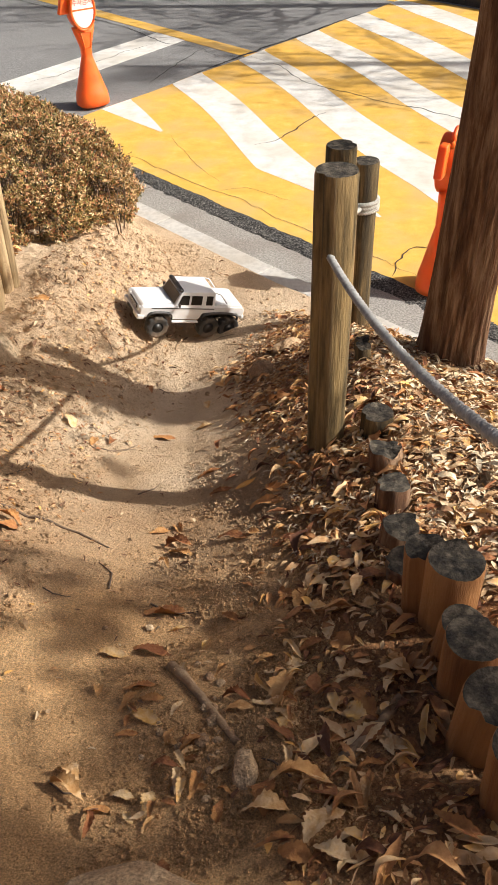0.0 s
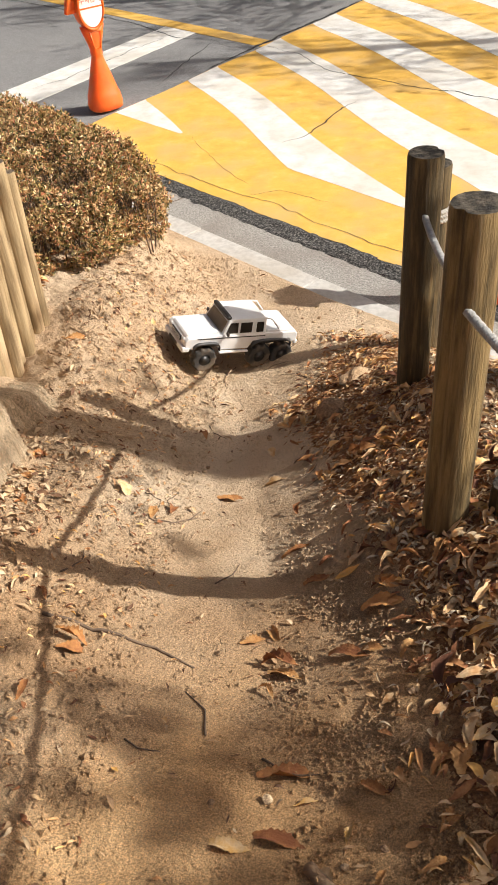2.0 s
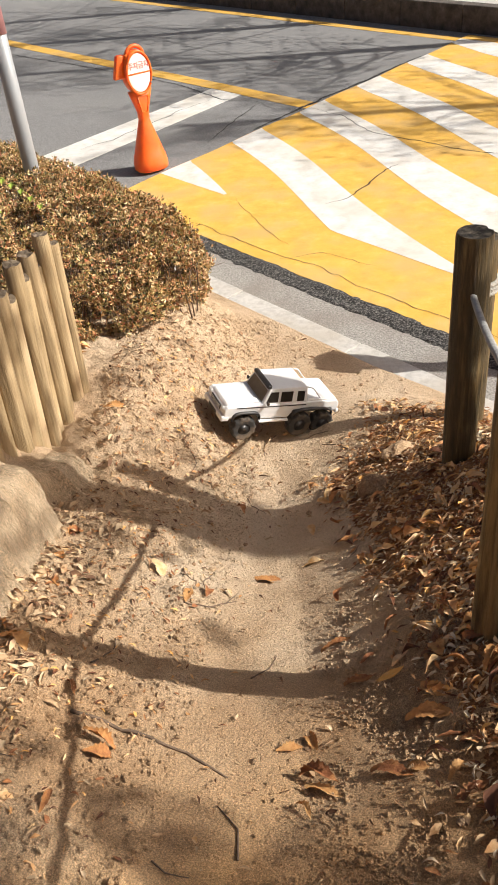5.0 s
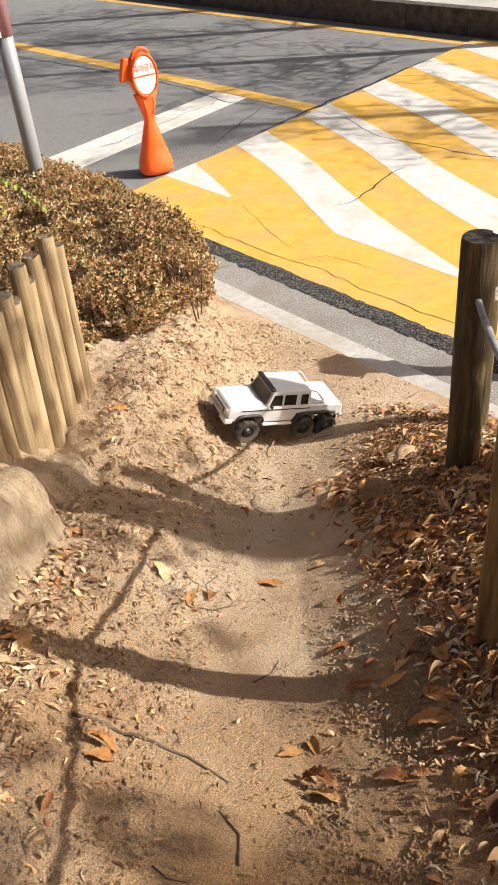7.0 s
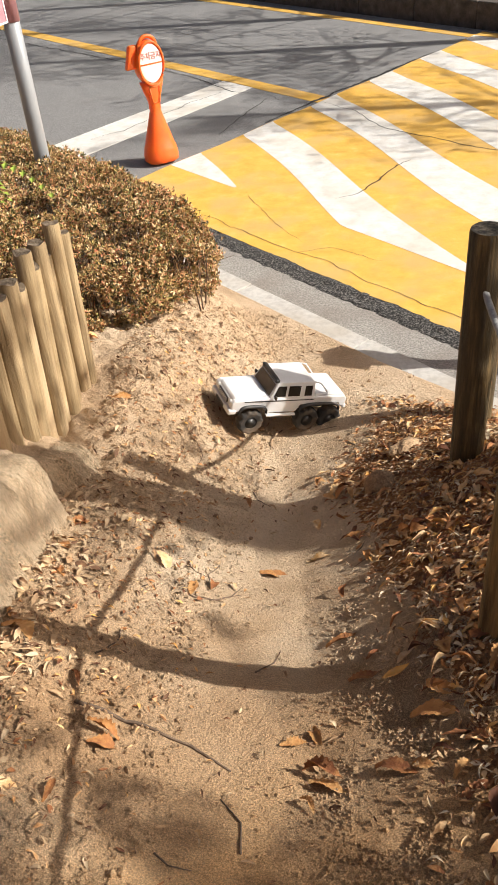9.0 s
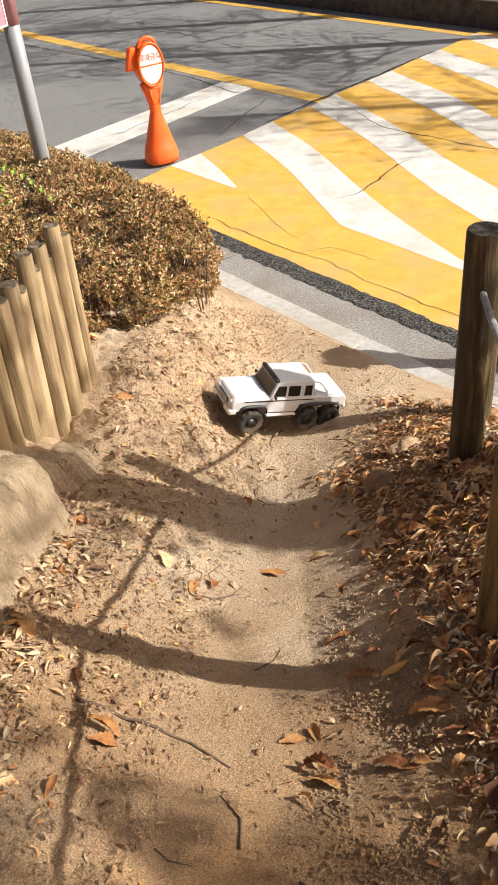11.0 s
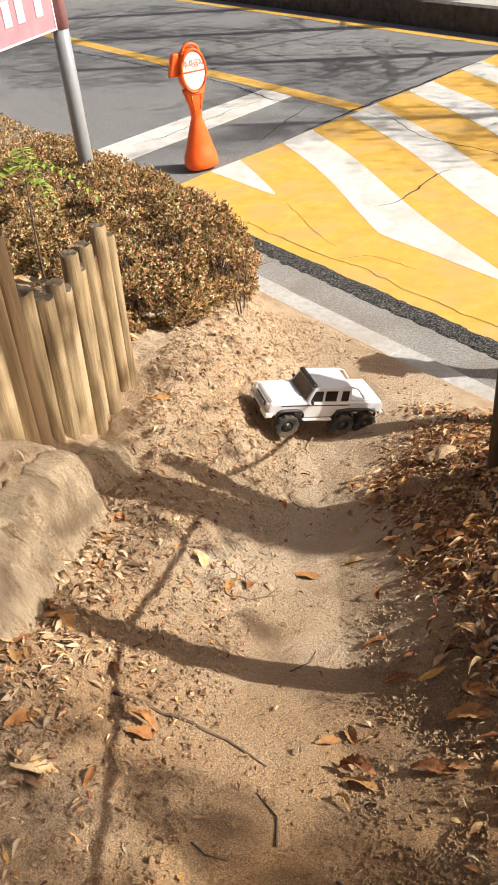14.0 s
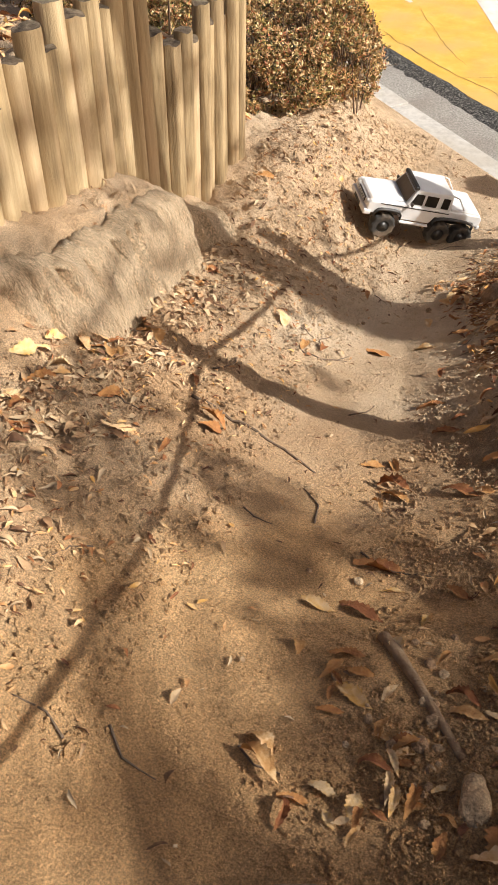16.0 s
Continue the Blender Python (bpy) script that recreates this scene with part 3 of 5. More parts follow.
crack([(-3.66, 5.2), (-3.52, 4.2), (-3.42, 3.3), (-3.24, 2.2)], 0.035, road, -0.0165)
crack([(-9.5, 3.9), (-7.5, 4.3), (-5.5, 4.1), (-4.0, 4.6)], 0.008, road, -0.0165)

# far side of the road
far_kerb = thing("far_kerb", "raised concrete kerb across the road, coloured dark for shade", "kerb", kind="structure")
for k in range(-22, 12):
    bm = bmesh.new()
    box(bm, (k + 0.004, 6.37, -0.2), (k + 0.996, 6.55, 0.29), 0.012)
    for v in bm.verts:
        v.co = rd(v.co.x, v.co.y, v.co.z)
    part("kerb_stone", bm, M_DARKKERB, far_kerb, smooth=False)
walkway = slab("pavement", [(-120, 6.555), (120, 6.555), (120, 8.6), (-120, 8.6)], -0.2, 0.27, M_KERB)
tagged(walkway, "pale concrete pavement beyond the far kerb", "pavement", kind="structure")
verge = slab("verge", [(-120, 8.6), (120, 8.6), (120, 40), (-120, 40)], -0.2, 0.29, M_DIRT)
tagged(verge, "earth verge beyond the pavement", "ground", kind="structure")


# ---- round timber ----
def log_mesh(r, h, lean=0.0, seed=0, n=20, chip=0.0, mat=M_POST):
    """A round log from z = -0.25 to h, slightly uneven, split along its length; returns side and end meshes."""
    bm = bmesh.new()
    rings = []
    zs = [-0.25, 0.0, h * 0.25, h * 0.5, h * 0.75, h - 0.012, h - 0.002]
    crack_a = 0.8 + seed * 1.7
    for z in zs:
        ring = []
        for k in range(n):
            a = 2 * math.pi * k / n
            q = Vector((math.cos(a) * 1.3, math.sin(a) * 1.3, z * 1.2 + seed * 5.1))
            rr = r * (1 + 0.05 * noise.noise(q) + 0.02 * noise.noise(q * 4))
            dd = abs((a - crack_a + math.pi) % (2 * math.pi) - math.pi)
            if dd < 0.16:
                rr *= 0.80
            if z > h - 0.005:
                rr *= 0.955
            zz = z
            if z > h - 0.02 and chip:
                zz += chip * noise.noise(q * 0.7)
            ring.append((rr * math.cos(a) + lean * z, rr * math.sin(a), zz))
        rings.append(ring)
    loft(bm, rings, cap=False)
    side = finish("log", bm, mat, True)
    bm = bmesh.new()
    top = [Vector(p) for p in rings[-1]]
    c = sum(top, Vector()) / n
    rr = [[c + (p - c) * s + Vector((0, 0, -0.004 * (1 - s) * abs(noise.noise(Vector((k, s * 9, seed)))))) for k, p in enumerate(top)] for s in (1.0, 0.7, 0.4, 0.12)]
    loft(bm, rr, cap=False)
    bm.faces.new([bm.verts[len(bm.verts) - n + k] for k in range(n)] if bm.verts.ensure_lookup_table() is None else [])
    return side, finish("end", bm, M_ENDPALE if mat is M_STAKE else M_ENDGRAIN, False)


def log_thing(name, label, category, group, x, y, z, r, h, seed, mat=M_POST, tilt=(0, 0), chip=0.0):
    t = thing(name, label, category, pose(x, y, z, tilt[0], tilt[1], 0) @ pose(0, 0, 0, 0, 0, seed * 77 % 360), group)
    s, e = log_mesh(r, h, 0, seed, chip=chip, mat=mat)
    for nm, me in (("shaft", s), ("end_grain", e)):
        ob = new(nm, me)
        ob.parent = t
    return t


P1, P2, P3 = Vector((0.165, 1.66, 0.86)), Vector((0.218, 2.71, 0.45)), Vector((0.355, 3.37, 0.27))
log_thing("fence_post", "round weathered log fence post with a rope through it", "fence post", "rope fence posts", P1.x, P1.y, P1.z, 0.052, 0.785, 1)
log_thing("fence_post", "round weathered log fence post with a rope through it", "fence post", "rope fence posts", P2.x, P2.y, P2.z, 0.056, 0.875, 2)
log_thing("fence_post", "round log fence post with rope knotted round it", "fence post", "rope fence posts", P3.x, P3.y, P3.z, 0.059, 0.75, 3)

log_thing("fence_post", "round weathered log fence post with a rope through it", "fence post", "rope fence posts", 0.445, 0.01, ground_z(0.445, 0.01), 0.057, 0.86, 4)

# retaining stakes on the low bank: along, foot, top, radius
ST_Y = (1.5, 1.96, 2.24, 2.46, 2.62, 2.9, 3.26)
ST_FOOT = (1.08, 0.955, 0.87, 0.75, 0.62, 0.53, 0.45)
st = random.Random(4)
y, i = 1.50, 0
while y < 3.27:
    foot = float(np.interp(y, ST_Y, ST_FOOT))
    top = 1.43 if y < 2.49 else 1.155
    top += (0.05, -0.03, 0.01, -0.05, 0.06, -0.01, 0.03, -0.04)[i * 5 % 8] - (0.06 if y < 1.75 else 0)
    r = st.uniform(0.031, 0.040)
    back = st.uniform(-0.01, 0.018) + (0.04 if 2.49 < y < 2.64 else 0)
    log_thing("stake", "pale dusty round wooden stake in a retaining row", "stake", "retaining stakes", stake_x(y) - back, y, foot - 0.03, r, top - foot + 0.03, i + 5, M_STAKE,
              (-1.0 + st.uniform(-0.9, 0.9), 1.5 + st.uniform(-0.9, 0.9)), 0.012)
    y += r * 1.95
    i += 1

# sawn-off stakes on the leafy bank
for i, (x, y, h, r, mat, chip) in enumerate([(0.347, 0.905, 0.165, 0.043, M_SHORT, 0.01), (0.388, 0.865, 0.17, 0.055, M_SHORT, 0.012), (0.385, 0.752, 0.115, 0.044, M_SHORT, 0.01),
                                             (0.393, 0.672, 0.14, 0.052, M_SHORT, 0.012), (0.40, 0.562, 0.145, 0.053, M_SHORT, 0.01), (0.425, 0.43, 0.15, 0.052, M_SHORT, 0.01), (0.305, 1.645, 0.075, 0.046, M_POST, 0.004),
                                             (0.318, 1.46, 0.07, 0.044, M_BARK, 0.03), (0.318, 1.28, 0.08, 0.042, M_BARK, 0.03), (0.318, 1.13, 0.06, 0.044, M_BARK, 0.03),
                                             (0.322, 1.02, 0.035, 0.042, M_BARK, 0.02), (0.317, 2.48, 0.05, 0.03, M_POST, 0.02), (0.314, 2.34, 0.06, 0.03, M_POST, 0.02)]):
    log_thing("sawn_stake", "short sawn-off wooden stake with cracked dark top" if i < 6 else "low weathered log stump among dry leaves", "stake", "sawn-off stakes", x, y, ground_z(x, y), r, h, i + 30, mat, (i * 31 % 7 - 3, i * 17 % 7 - 3), chip)


# ---- ropes ----
def rope_mesh(pts, r, turns_per_m, strands=3, n=7):
    """Laid rope: strands twisted round the line."""
    pts = [Vector(p) for p in pts]
    dense = []
    for a, b in zip(pts, pts[1:]):
        k = max(2, int((b - a).length / 0.006))
        dense += [a.lerp(b, i / k) for i in range(k)]
    dense.append(pts[-1])
    bm = bmesh.new()
    for s in range(strands):
        line, run = [], 0.0
        for i, p in enumerate(dense):
            d = (dense[min(i + 1, len(dense) - 1)] - dense[max(i - 1, 0)]).normalized()
            a = d.cross(Vector((0, 0.2, 1))).normalized()
            b = d.cross(a)
            w = 2 * math.pi * (run * turns_per_m + s / strands)
            line.append(p + 0.5 * r * (math.cos(w) * a + math.sin(w) * b))
            if i + 1 < len(dense):
                run += (dense[i + 1] - p).length
        tube(bm, line, 0.56 * r, n)
    return bm


def sag(a, b, drop, n=24):
    a, b = Vector(a), Vector(b)
    return [a.lerp(b, i / n) - Vector((0, 0, 4 * drop * (i / n) * (1 - i / n))) for i in range(n + 1)]


rope = thing("rope", "thick grey twisted rope strung between log posts", "rope")
part("span", rope_mesh(sag((P1.x - 0.01, P1.y - 0.045, 1.447), (0.43, 0.06, 1.98), 0.085), 0.0098, 34), M_ROPE, rope)
part("span", rope_mesh(sag((P2.x + 0.0, P2.y - 0.05, 1.14), (P1.x + 0.01, P1.y + 0.045, 1.43), 0.03), 0.0105, 32), M_ROPE, rope)
part("span", rope_mesh(sag((P2.x + 0.03, P2.y + 0.05, 1.10), (P3.x - 0.02, P3.y - 0.055, 0.82), 0.03), 0.0105, 32), M_ROPEW, rope)
loops = []
for i in range(64):
    a = 2 * math.pi * i / 20
    loops.append((P3.x + 0.062 * math.cos(a), P3.y + 0.062 * math.sin(a), 0.79 + 0.018 * i / 20))
part("knot", rope_mesh(loops, 0.011, 30), M_ROPEW, rope, "pale rope wound round the post")


# ---- trees ----
def tree_thing(x, y, z, r0, height, crown_from, seed, label, lean=(0.0, 0.0), leaves=2600, spread=1.6, leaf=0.07, ridged=False, clumps=()):
    r = random.Random(seed)
    t = thing("tree", label, "tree", pose(x, y, z))
    bm = bmesh.new()
    rings = []
    n, steps = (220, 110) if ridged else (40, 26)
    for i in range(steps):
        f = i / (steps - 1)
        hz = -0.3 + (height + 0.3) * f ** 1.5
        rr = r0 * (1 - 0.75 * f * f) + r0 * 0.28 * math.exp(-max(hz, 0) / 0.16)
        ring = []
        for k in range(n):
            a = 2 * math.pi * k / n
            fl = 1 + 0.07 * math.sin(k * 2 * math.pi / n * 7 + seed) * math.exp(-max(hz, 0) / 0.5) + 0.05 * noise.noise(Vector((math.cos(a) * 4, math.sin(a) * 4, hz * 0.6 + seed)))
            if ridged:
                # stringy plates of bark, parted by deep upright furrows
                q = Vector((math.cos(a) * 9, math.sin(a) * 9, hz * 1.1))
                fl += 0.05 * abs(noise.noise(q)) + 0.07 * abs(noise.noise(q * 2.3 + Vector((4, 1, 0)))) + 0.03 * noise.noise(q * 5.1) - 0.05
            ring.append((rr * fl * math.cos(a) + lean[0] * hz, rr * fl * math.sin(a) + lean[1] * hz, hz))
        rings.append(ring)
    loft(bm, rings)
    part("trunk", bm, M_BARK, t)
    bm = bmesh.new()
    vs_, fs_ = [], []
    tips = []
    for i in range(26):
        hz = crown_from + (height - crown_from) * (i + r.random()) / 26
        a = r.random() * 6.283
        ln = spread * (0.45 + 0.75 * r.random()) * (1.1 - 0.5 * (hz - crown_from) / (height - crown_from))
        p = Vector((lean[0] * hz, lean[1] * hz, hz))
        line = [p]
        d = Vector((math.cos(a), math.sin(a), 0.25 + 0.3 * r.random()))
        for s in range(6):
            d += Vector((r.uniform(-0.25, 0.25), r.uniform(-0.25, 0.25), r.uniform(-0.15, 0.2)))
            line.append(line[-1] + d.normalized() * ln / 6)
        tube(bm, line, [0.03 * r0 / 0.2 * (1 - 0.14 * s) for s in range(7)], 6)
        for s in range(3):
            st = line[2 + s]
            b = Vector((r.uniform(-1, 1), r.uniform(-1, 1), r.uniform(-0.2, 0.7))).normalized()
            en = st + b * ln * 0.35
            tube(bm, [st, st.lerp(en, 0.5) + Vector((0, 0, 0.03)), en], [0.011, 0.008, 0.004], 5)
            tips += [st.lerp(en, 0.4), st.lerp(en, 0.7), en]
        tips += line[3:]
    for cx, cy, cz, cr, count in clumps:
        # a bough that ends in a spray of leaves
        en = Vector((cx - x, cy - y, cz - z))
        st = Vector((lean[0] * crown_from, lean[1] * crown_from, min(en.z - 0.6, height - 0.3)))
        tube(bm, [st, st.lerp(en, 0.4) + Vector((0, 0, 0.15)), st.lerp(en, 0.75) + Vector((0, 0, 0.12)), en], [0.028, 0.018, 0.011, 0.004], 6)
        for i in range(count):
            c = en + Vector((r.gauss(0, 0.55), r.gauss(0, 0.55), r.gauss(0, 0.5))) * cr
            a = Vector((r.uniform(-1, 1), r.uniform(-1, 1), r.uniform(-1, 1))).normalized()
            b = a.cross(Vector((r.uniform(-1, 1), r.uniform(-1, 1), r.uniform(-1, 1)))).normalized()
            L, W = leaf * r.uniform(0.7, 1.3), leaf * r.uniform(0.25, 0.45)
            k = len(vs_)
            vs_ += [c, c + a * L * 0.5 + b * W, c + a * L, c + a * L * 0.5 - b * W]
            fs_.append((k, k + 1, k + 2, k + 3))
    part("limbs", bm, M_BARK, t)
    for i in range(leaves):
        c = r.choice(tips) + Vector((r.gauss(0, 0.16), r.gauss(0, 0.16), r.gauss(0, 0.13)))
        a = Vector((r.uniform(-1, 1), r.uniform(-1, 1), r.uniform(-1, 1))).normalized()
        b = a.cross(Vector((r.uniform(-1, 1), r.uniform(-1, 1), r.uniform(-1, 1)))).normalized()
        L, W = leaf * r.uniform(0.6, 1.3), leaf * r.uniform(0.25, 0.45)
        k = len(vs_)
        vs_ += [c, c + a * L * 0.5 + b * W, c + a * L, c + a * L * 0.5 - b * W]
        fs_.append((k, k + 1, k + 2, k + 3))
    raw("crown", vs_, fs_, M_CROWN, t)
    return t


tree_thing(0.67, 2.60, 0.46, 0.118, 9.0, 4.2, 3, "tall tree with fibrous reddish-brown bark beside the fence", (0.02, -0.10), ridged=True)
# sprays of the tree that stands uphill towards the sun: where their shade falls, how wide it is, how many leaves
SHADE = [(-0.33, 0.80, 0.11, 34), (-0.42, 1.07, 0.13, 44), (-0.52, 1.17, 0.12, 44), (-0.68, 1.20, 0.11, 36), (-0.36, 0.42, 0.10, 34), (-0.28, 0.78, 0.09, 30), (-0.22, 0.57, 0.08, 26),
         (-0.52, 1.88, 0.07, 20), (-0.08, 1.56, 0.10, 36), (-0.25, 1.12, 0.12, 44), (0.0, 1.07, 0.10, 34), (0.18, 0.66, 0.16, 90), (0.30, 0.80, 0.16, 90), (0.18, 0.44, 0.16, 90)]
SHADE += [(-0.06, 0.45, 0.15, 60), (0.0, 0.63, 0.14, 60), (-0.06, 0.90, 0.10, 30), (-0.90, 0.98, 0.12, 56), (-0.80, 0.90, 0.08, 20), (-0.98, 1.22, 0.12, 62), (0.12, 0.95, 0.12, 40), (0.30, 0.58, 0.16, 80),
          (-0.32, 0.98, 0.08, 22), (-0.20, 0.32, 0.10, 36), (-0.78, 1.10, 0.09, 40), (-0.88, 1.33, 0.09, 40), (-0.48, 0.98, 0.08, 26)]
sprays = []
for i, (x, y, w, count) in enumerate(SHADE):
    q = Vector((x, y, ground_z(x, y))) + S_DIR * (6.6 + 0.9 * (i * 7 % 11) / 11)
    sprays.append((q.x, q.y, q.z, w, int(count * (0.62 if x < -0.1 else 0.36))))
for i in range(0, 13, 2):
    # more sprays, whose shade falls on the stakes and the bank below them
    q = Vector((-1.32, 1.25 + 0.155 * i, 1.02 + 0.28 * (i * 5 % 7) / 7 - 0.1 * (i > 8))) + S_DIR * (6.7 + 0.8 * (i * 4 % 9) / 9)
    sprays.append((q.x, q.y, q.z, 0.09, 16))
tree_thing(5.35, -1.65, ground_z(5.35, -1.65), 0.12, 6.6, 2.6, 5, "slender tree with thin autumn foliage shading the path", leaves=60, spread=1.2, leaf=0.075, clumps=sprays)
tree_thing(5.3, 2.3, 0.9, 0.1, 6.6, 3.4, 9, "slender bare tree with sparse autumn leaves", leaves=900, spread=1.3, leaf=0.08)
for i, (u, v) in enumerate([(-1.0, 8.2), (-3.7, 8.3), (-6.6, 8.3), (3.2, 8.4)]):
    p = rd(u, v)
    tree_thing(p.x, p.y, 0.15, 0.15, 7.0, 2.4, 11 + i, "street tree with sparse autumn leaves on the far pavement", leaves=3800, spread=2.5)


# ---- hedge ----
def hedge_base(u, v):
    p = rd(u, v)
    return min(0.32, max(0.0, smooth_z(p.x, p.y)))


def hedge_q(u, v, h):
    """How far out a place is in the rounded body of the hedge: 1 on its skin."""
    a = max(0.0, u - float(np.interp(v, (-1.1, -0.65, -0.3), (-0.63, -0.75, -1.2)))) / 0.50
    b = abs(v + 1.07) / 0.86
    c = abs(h - 0.25) / 0.28
    q = (a ** 2.6 + b ** 2.6 + c ** 2.6) ** (1 / 2.6)
    k = Vector((u, v, h))
    return q * (1 + 0.14 * noise.noise(k * 3) + 0.10 * noise.noise(k * 8))


hedge = thing("hedge", "clipped azalea hedge with browning reddish and olive leaves", "hedge")
hv, hf = [], []
r = random.Random(5)
count = 0
while count < 34000:
    u, v, h = r.uniform(-4.8, -0.02) if r.random() < 0.28 else r.uniform(-2.4, -0.02), r.uniform(-2.02, -0.18), r.uniform(0.02, 0.58)
    q = hedge_q(u, v, h)
    if q > 1.0 + 0.05 * r.random() or (q < 0.78 and r.random() < 0.88):
        continue
    k3 = Vector((u, v, h))
    if noise.noise(k3 * 9) < -0.03 or (h < 0.14 and r.random() < 0.35):
        continue
    c = rd(u, v, hedge_base(u, v) + h)
    # a whorl of small leaves at a shoot's end
    ax = Vector((r.gauss(0, 0.7), r.gauss(0, 0.7), r.gauss(0.7, 0.6))).normalized()
    s1 = ax.cross(Vector((r.uniform(-1, 1), r.uniform(-1, 1), r.uniform(-1, 1)))).normalized()
    s2 = ax.cross(s1)
    whorl = r.randint(4, 7)
    for j in range(whorl):
        w = 6.283 * (j + r.uniform(-0.3, 0.3)) / whorl
        a = (math.cos(w) * s1 + math.sin(w) * s2 + ax * r.uniform(-0.1, 1.1)).normalized()
        b = a.cross(ax + Vector((r.gauss(0, 0.3), r.gauss(0, 0.3), r.gauss(0, 0.3)))).normalized()
        L, W = r.uniform(0.012, 0.028), r.uniform(0.0032, 0.0065)
        n0 = a.cross(b)
        k = len(hv)
        p0 = c + a * 0.002 - ax * r.uniform(0, 0.012)
        hv += [p0, p0 + a * L * 0.5 + b * W + n0 * 0.0015, p0 + a * L - n0 * 0.002, p0 + a * L * 0.5 - b * W + n0 * 0.0015]
        hf.append((k, k + 1, k + 2, k + 3))
    count += 1
fol = raw("foliage", hv, hf, M_HEDGE, hedge)
bm = bmesh.new()
for i in range(520):
    u, v = r.uniform(-2.6, -0.25), r.uniform(-1.6, -0.26)
    top = 0.50
    if hedge_q(u, v, 0.3) > 0.95:
        continue
    p0 = rd(u + r.gauss(0, 0.06), v + r.gauss(0, 0.06), hedge_base(u, v) - 0.02)
    p1 = rd(u, v, hedge_base(u, v) + top * r.uniform(0.75, 0.98))
    mid = p0.lerp(p1, 0.5) + Vector((r.gauss(0, 0.04), r.gauss(0, 0.04), 0))
    tube(bm, [p0, mid, p1], [0.0045, 0.003, 0.0015], 5)
    for s in range(3):
        q = p0.lerp(p1, r.uniform(0.3, 0.8))
        tube(bm, [q, q + Vector((r.gauss(0, 0.06), r.gauss(0, 0.06), r.uniform(0.03, 0.12)))], [0.002, 0.001], 4)
tagged(part("woody_base", bm, M_TWIG, hedge, "bare brown stems"), kind="stuff")


# ---- parking stand ----
def parking_stand(x, y, z, turn, label, size=1.0):
    t = thing("parking_stand", label, "parking stand", pose(x, y, z, 0, 0, turn) @ Matrix.Diagonal((0.85 * size, 0.88 * size, 1.03 * size, 1)), "parking stands")
    bm = bmesh.new()
    rings = []
    for h, w, d in ((0, 0.155, 0.12), (0.01, 0.168, 0.132), (0.05, 0.172, 0.136), (0.12, 0.158, 0.126), (0.13, 0.15, 0.12), (0.22, 0.118, 0.098), (0.31, 0.085, 0.076), (0.385, 0.058, 0.056),
                    (0.41, 0.05, 0.05), (0.42, 0.056, 0.054), (0.455, 0.054, 0.052), (0.50, 0.07, 0.05), (0.57, 0.10, 0.05), (0.63, 0.124, 0.05)):
        ring = []
        for k in range(28):
            a = 2 * math.pi * k / 28
            c, s = math.cos(a), math.sin(a)
            e = 0.75
            ring.append((w * abs(c) ** e * (1 if c > 0 else -1), d * abs(s) ** e * (1 if s > 0 else -1), h))
        rings.append(ring)
    loft(bm, rings)
    part("body", bm, M_ORANGE, t)

    def oval(rx, rz, y0, y1, cz, n=36, bev=0.012):
        b = bmesh.new()
        rr = []
        for yy, s in ((y0, 1 - bev / rx), (y0 - bev * (1 if y1 < y0 else -1) * 0 + (y1 - y0) * 0.1, 1.0), (y0 + (y1 - y0) * 0.9, 1.0), (y1, 1 - bev / rx)):
            rr.append([(rx * s * math.cos(2 * math.pi * k / n), yy, cz + rz * s * math.sin(2 * math.pi * k / n)) for k in range(n)])
        loft(b, rr)
        bmesh.ops.recalc_face_normals(b, faces=b.faces)
        return b

    head = part("head", oval(0.135, 0.165, 0.075, -0.05, 0.765), M_ORANGE, t)
    # rim round the face, and the carrying loop over it
    bm = bmesh.new()
    ring = [(0.128 * math.cos(2 * math.pi * k / 40), -0.053, 0.765 + 0.157 * math.sin(2 * math.pi * k / 40)) for k in range(41)]
    tube(bm, ring, 0.011, 8, cap=False)
    part("rim", bm, M_ORANGE, head)
    bm = bmesh.new()
    arc = [(0.09 * math.cos(a), -0.01, 0.885 + 0.072 * math.sin(a)) for a in np.linspace(-0.15, math.pi + 0.15, 18)]
    tube(bm, arc, 0.016, 10)
    part("handle", bm, M_ORANGE, t)
    part("face", oval(0.115, 0.142, -0.0505, -0.0545, 0.765, bev=0.002), M_FACE, head, "white round face")
    bm = bmesh.new()
    box(bm, (-0.118, -0.0585, 0.758), (0.118, -0.0525, 0.769), 0.002)
    part("divider", bm, M_ORANGE, head)
    fc = bpy.data.curves.new("lettering", "FONT")
    fc.body, fc.size, fc.align_x, fc.extrude = "주차금지", 0.06, "CENTER", 0.001
    ob = new("lettering", fc)
    ob.data.materials.append(M_REDTXT)
    ob.parent = t
    ob.matrix_basis = pose(0, -0.0575, 0.800, 90, 0, 0)
    # the grip that juts out behind the face, and the sunk panel under it
    bm = bmesh.new()
    box(bm, (-0.205, 0.0, 0.735), (-0.09, 0.06, 0.905), 0.012, segments=2)
    for v in bm.verts:
        v.co.x += 0.35 * (v.co.z - 0.82) * (v.co.x < -0.13)
    part("grip", bm, M_ORANGE, t)
    bm = bmesh.new()
    rim = [(-0.055, -0.052, 0.592), (0.055, -0.052, 0.592), (0.03, -0.052, 0.47), (-0.03, -0.052, 0.47), (-0.055, -0.052, 0.592)]
    tube(bm, rim, 0.006, 6)
    part("panel_rib", bm, M_ORANGE, t)
    return t


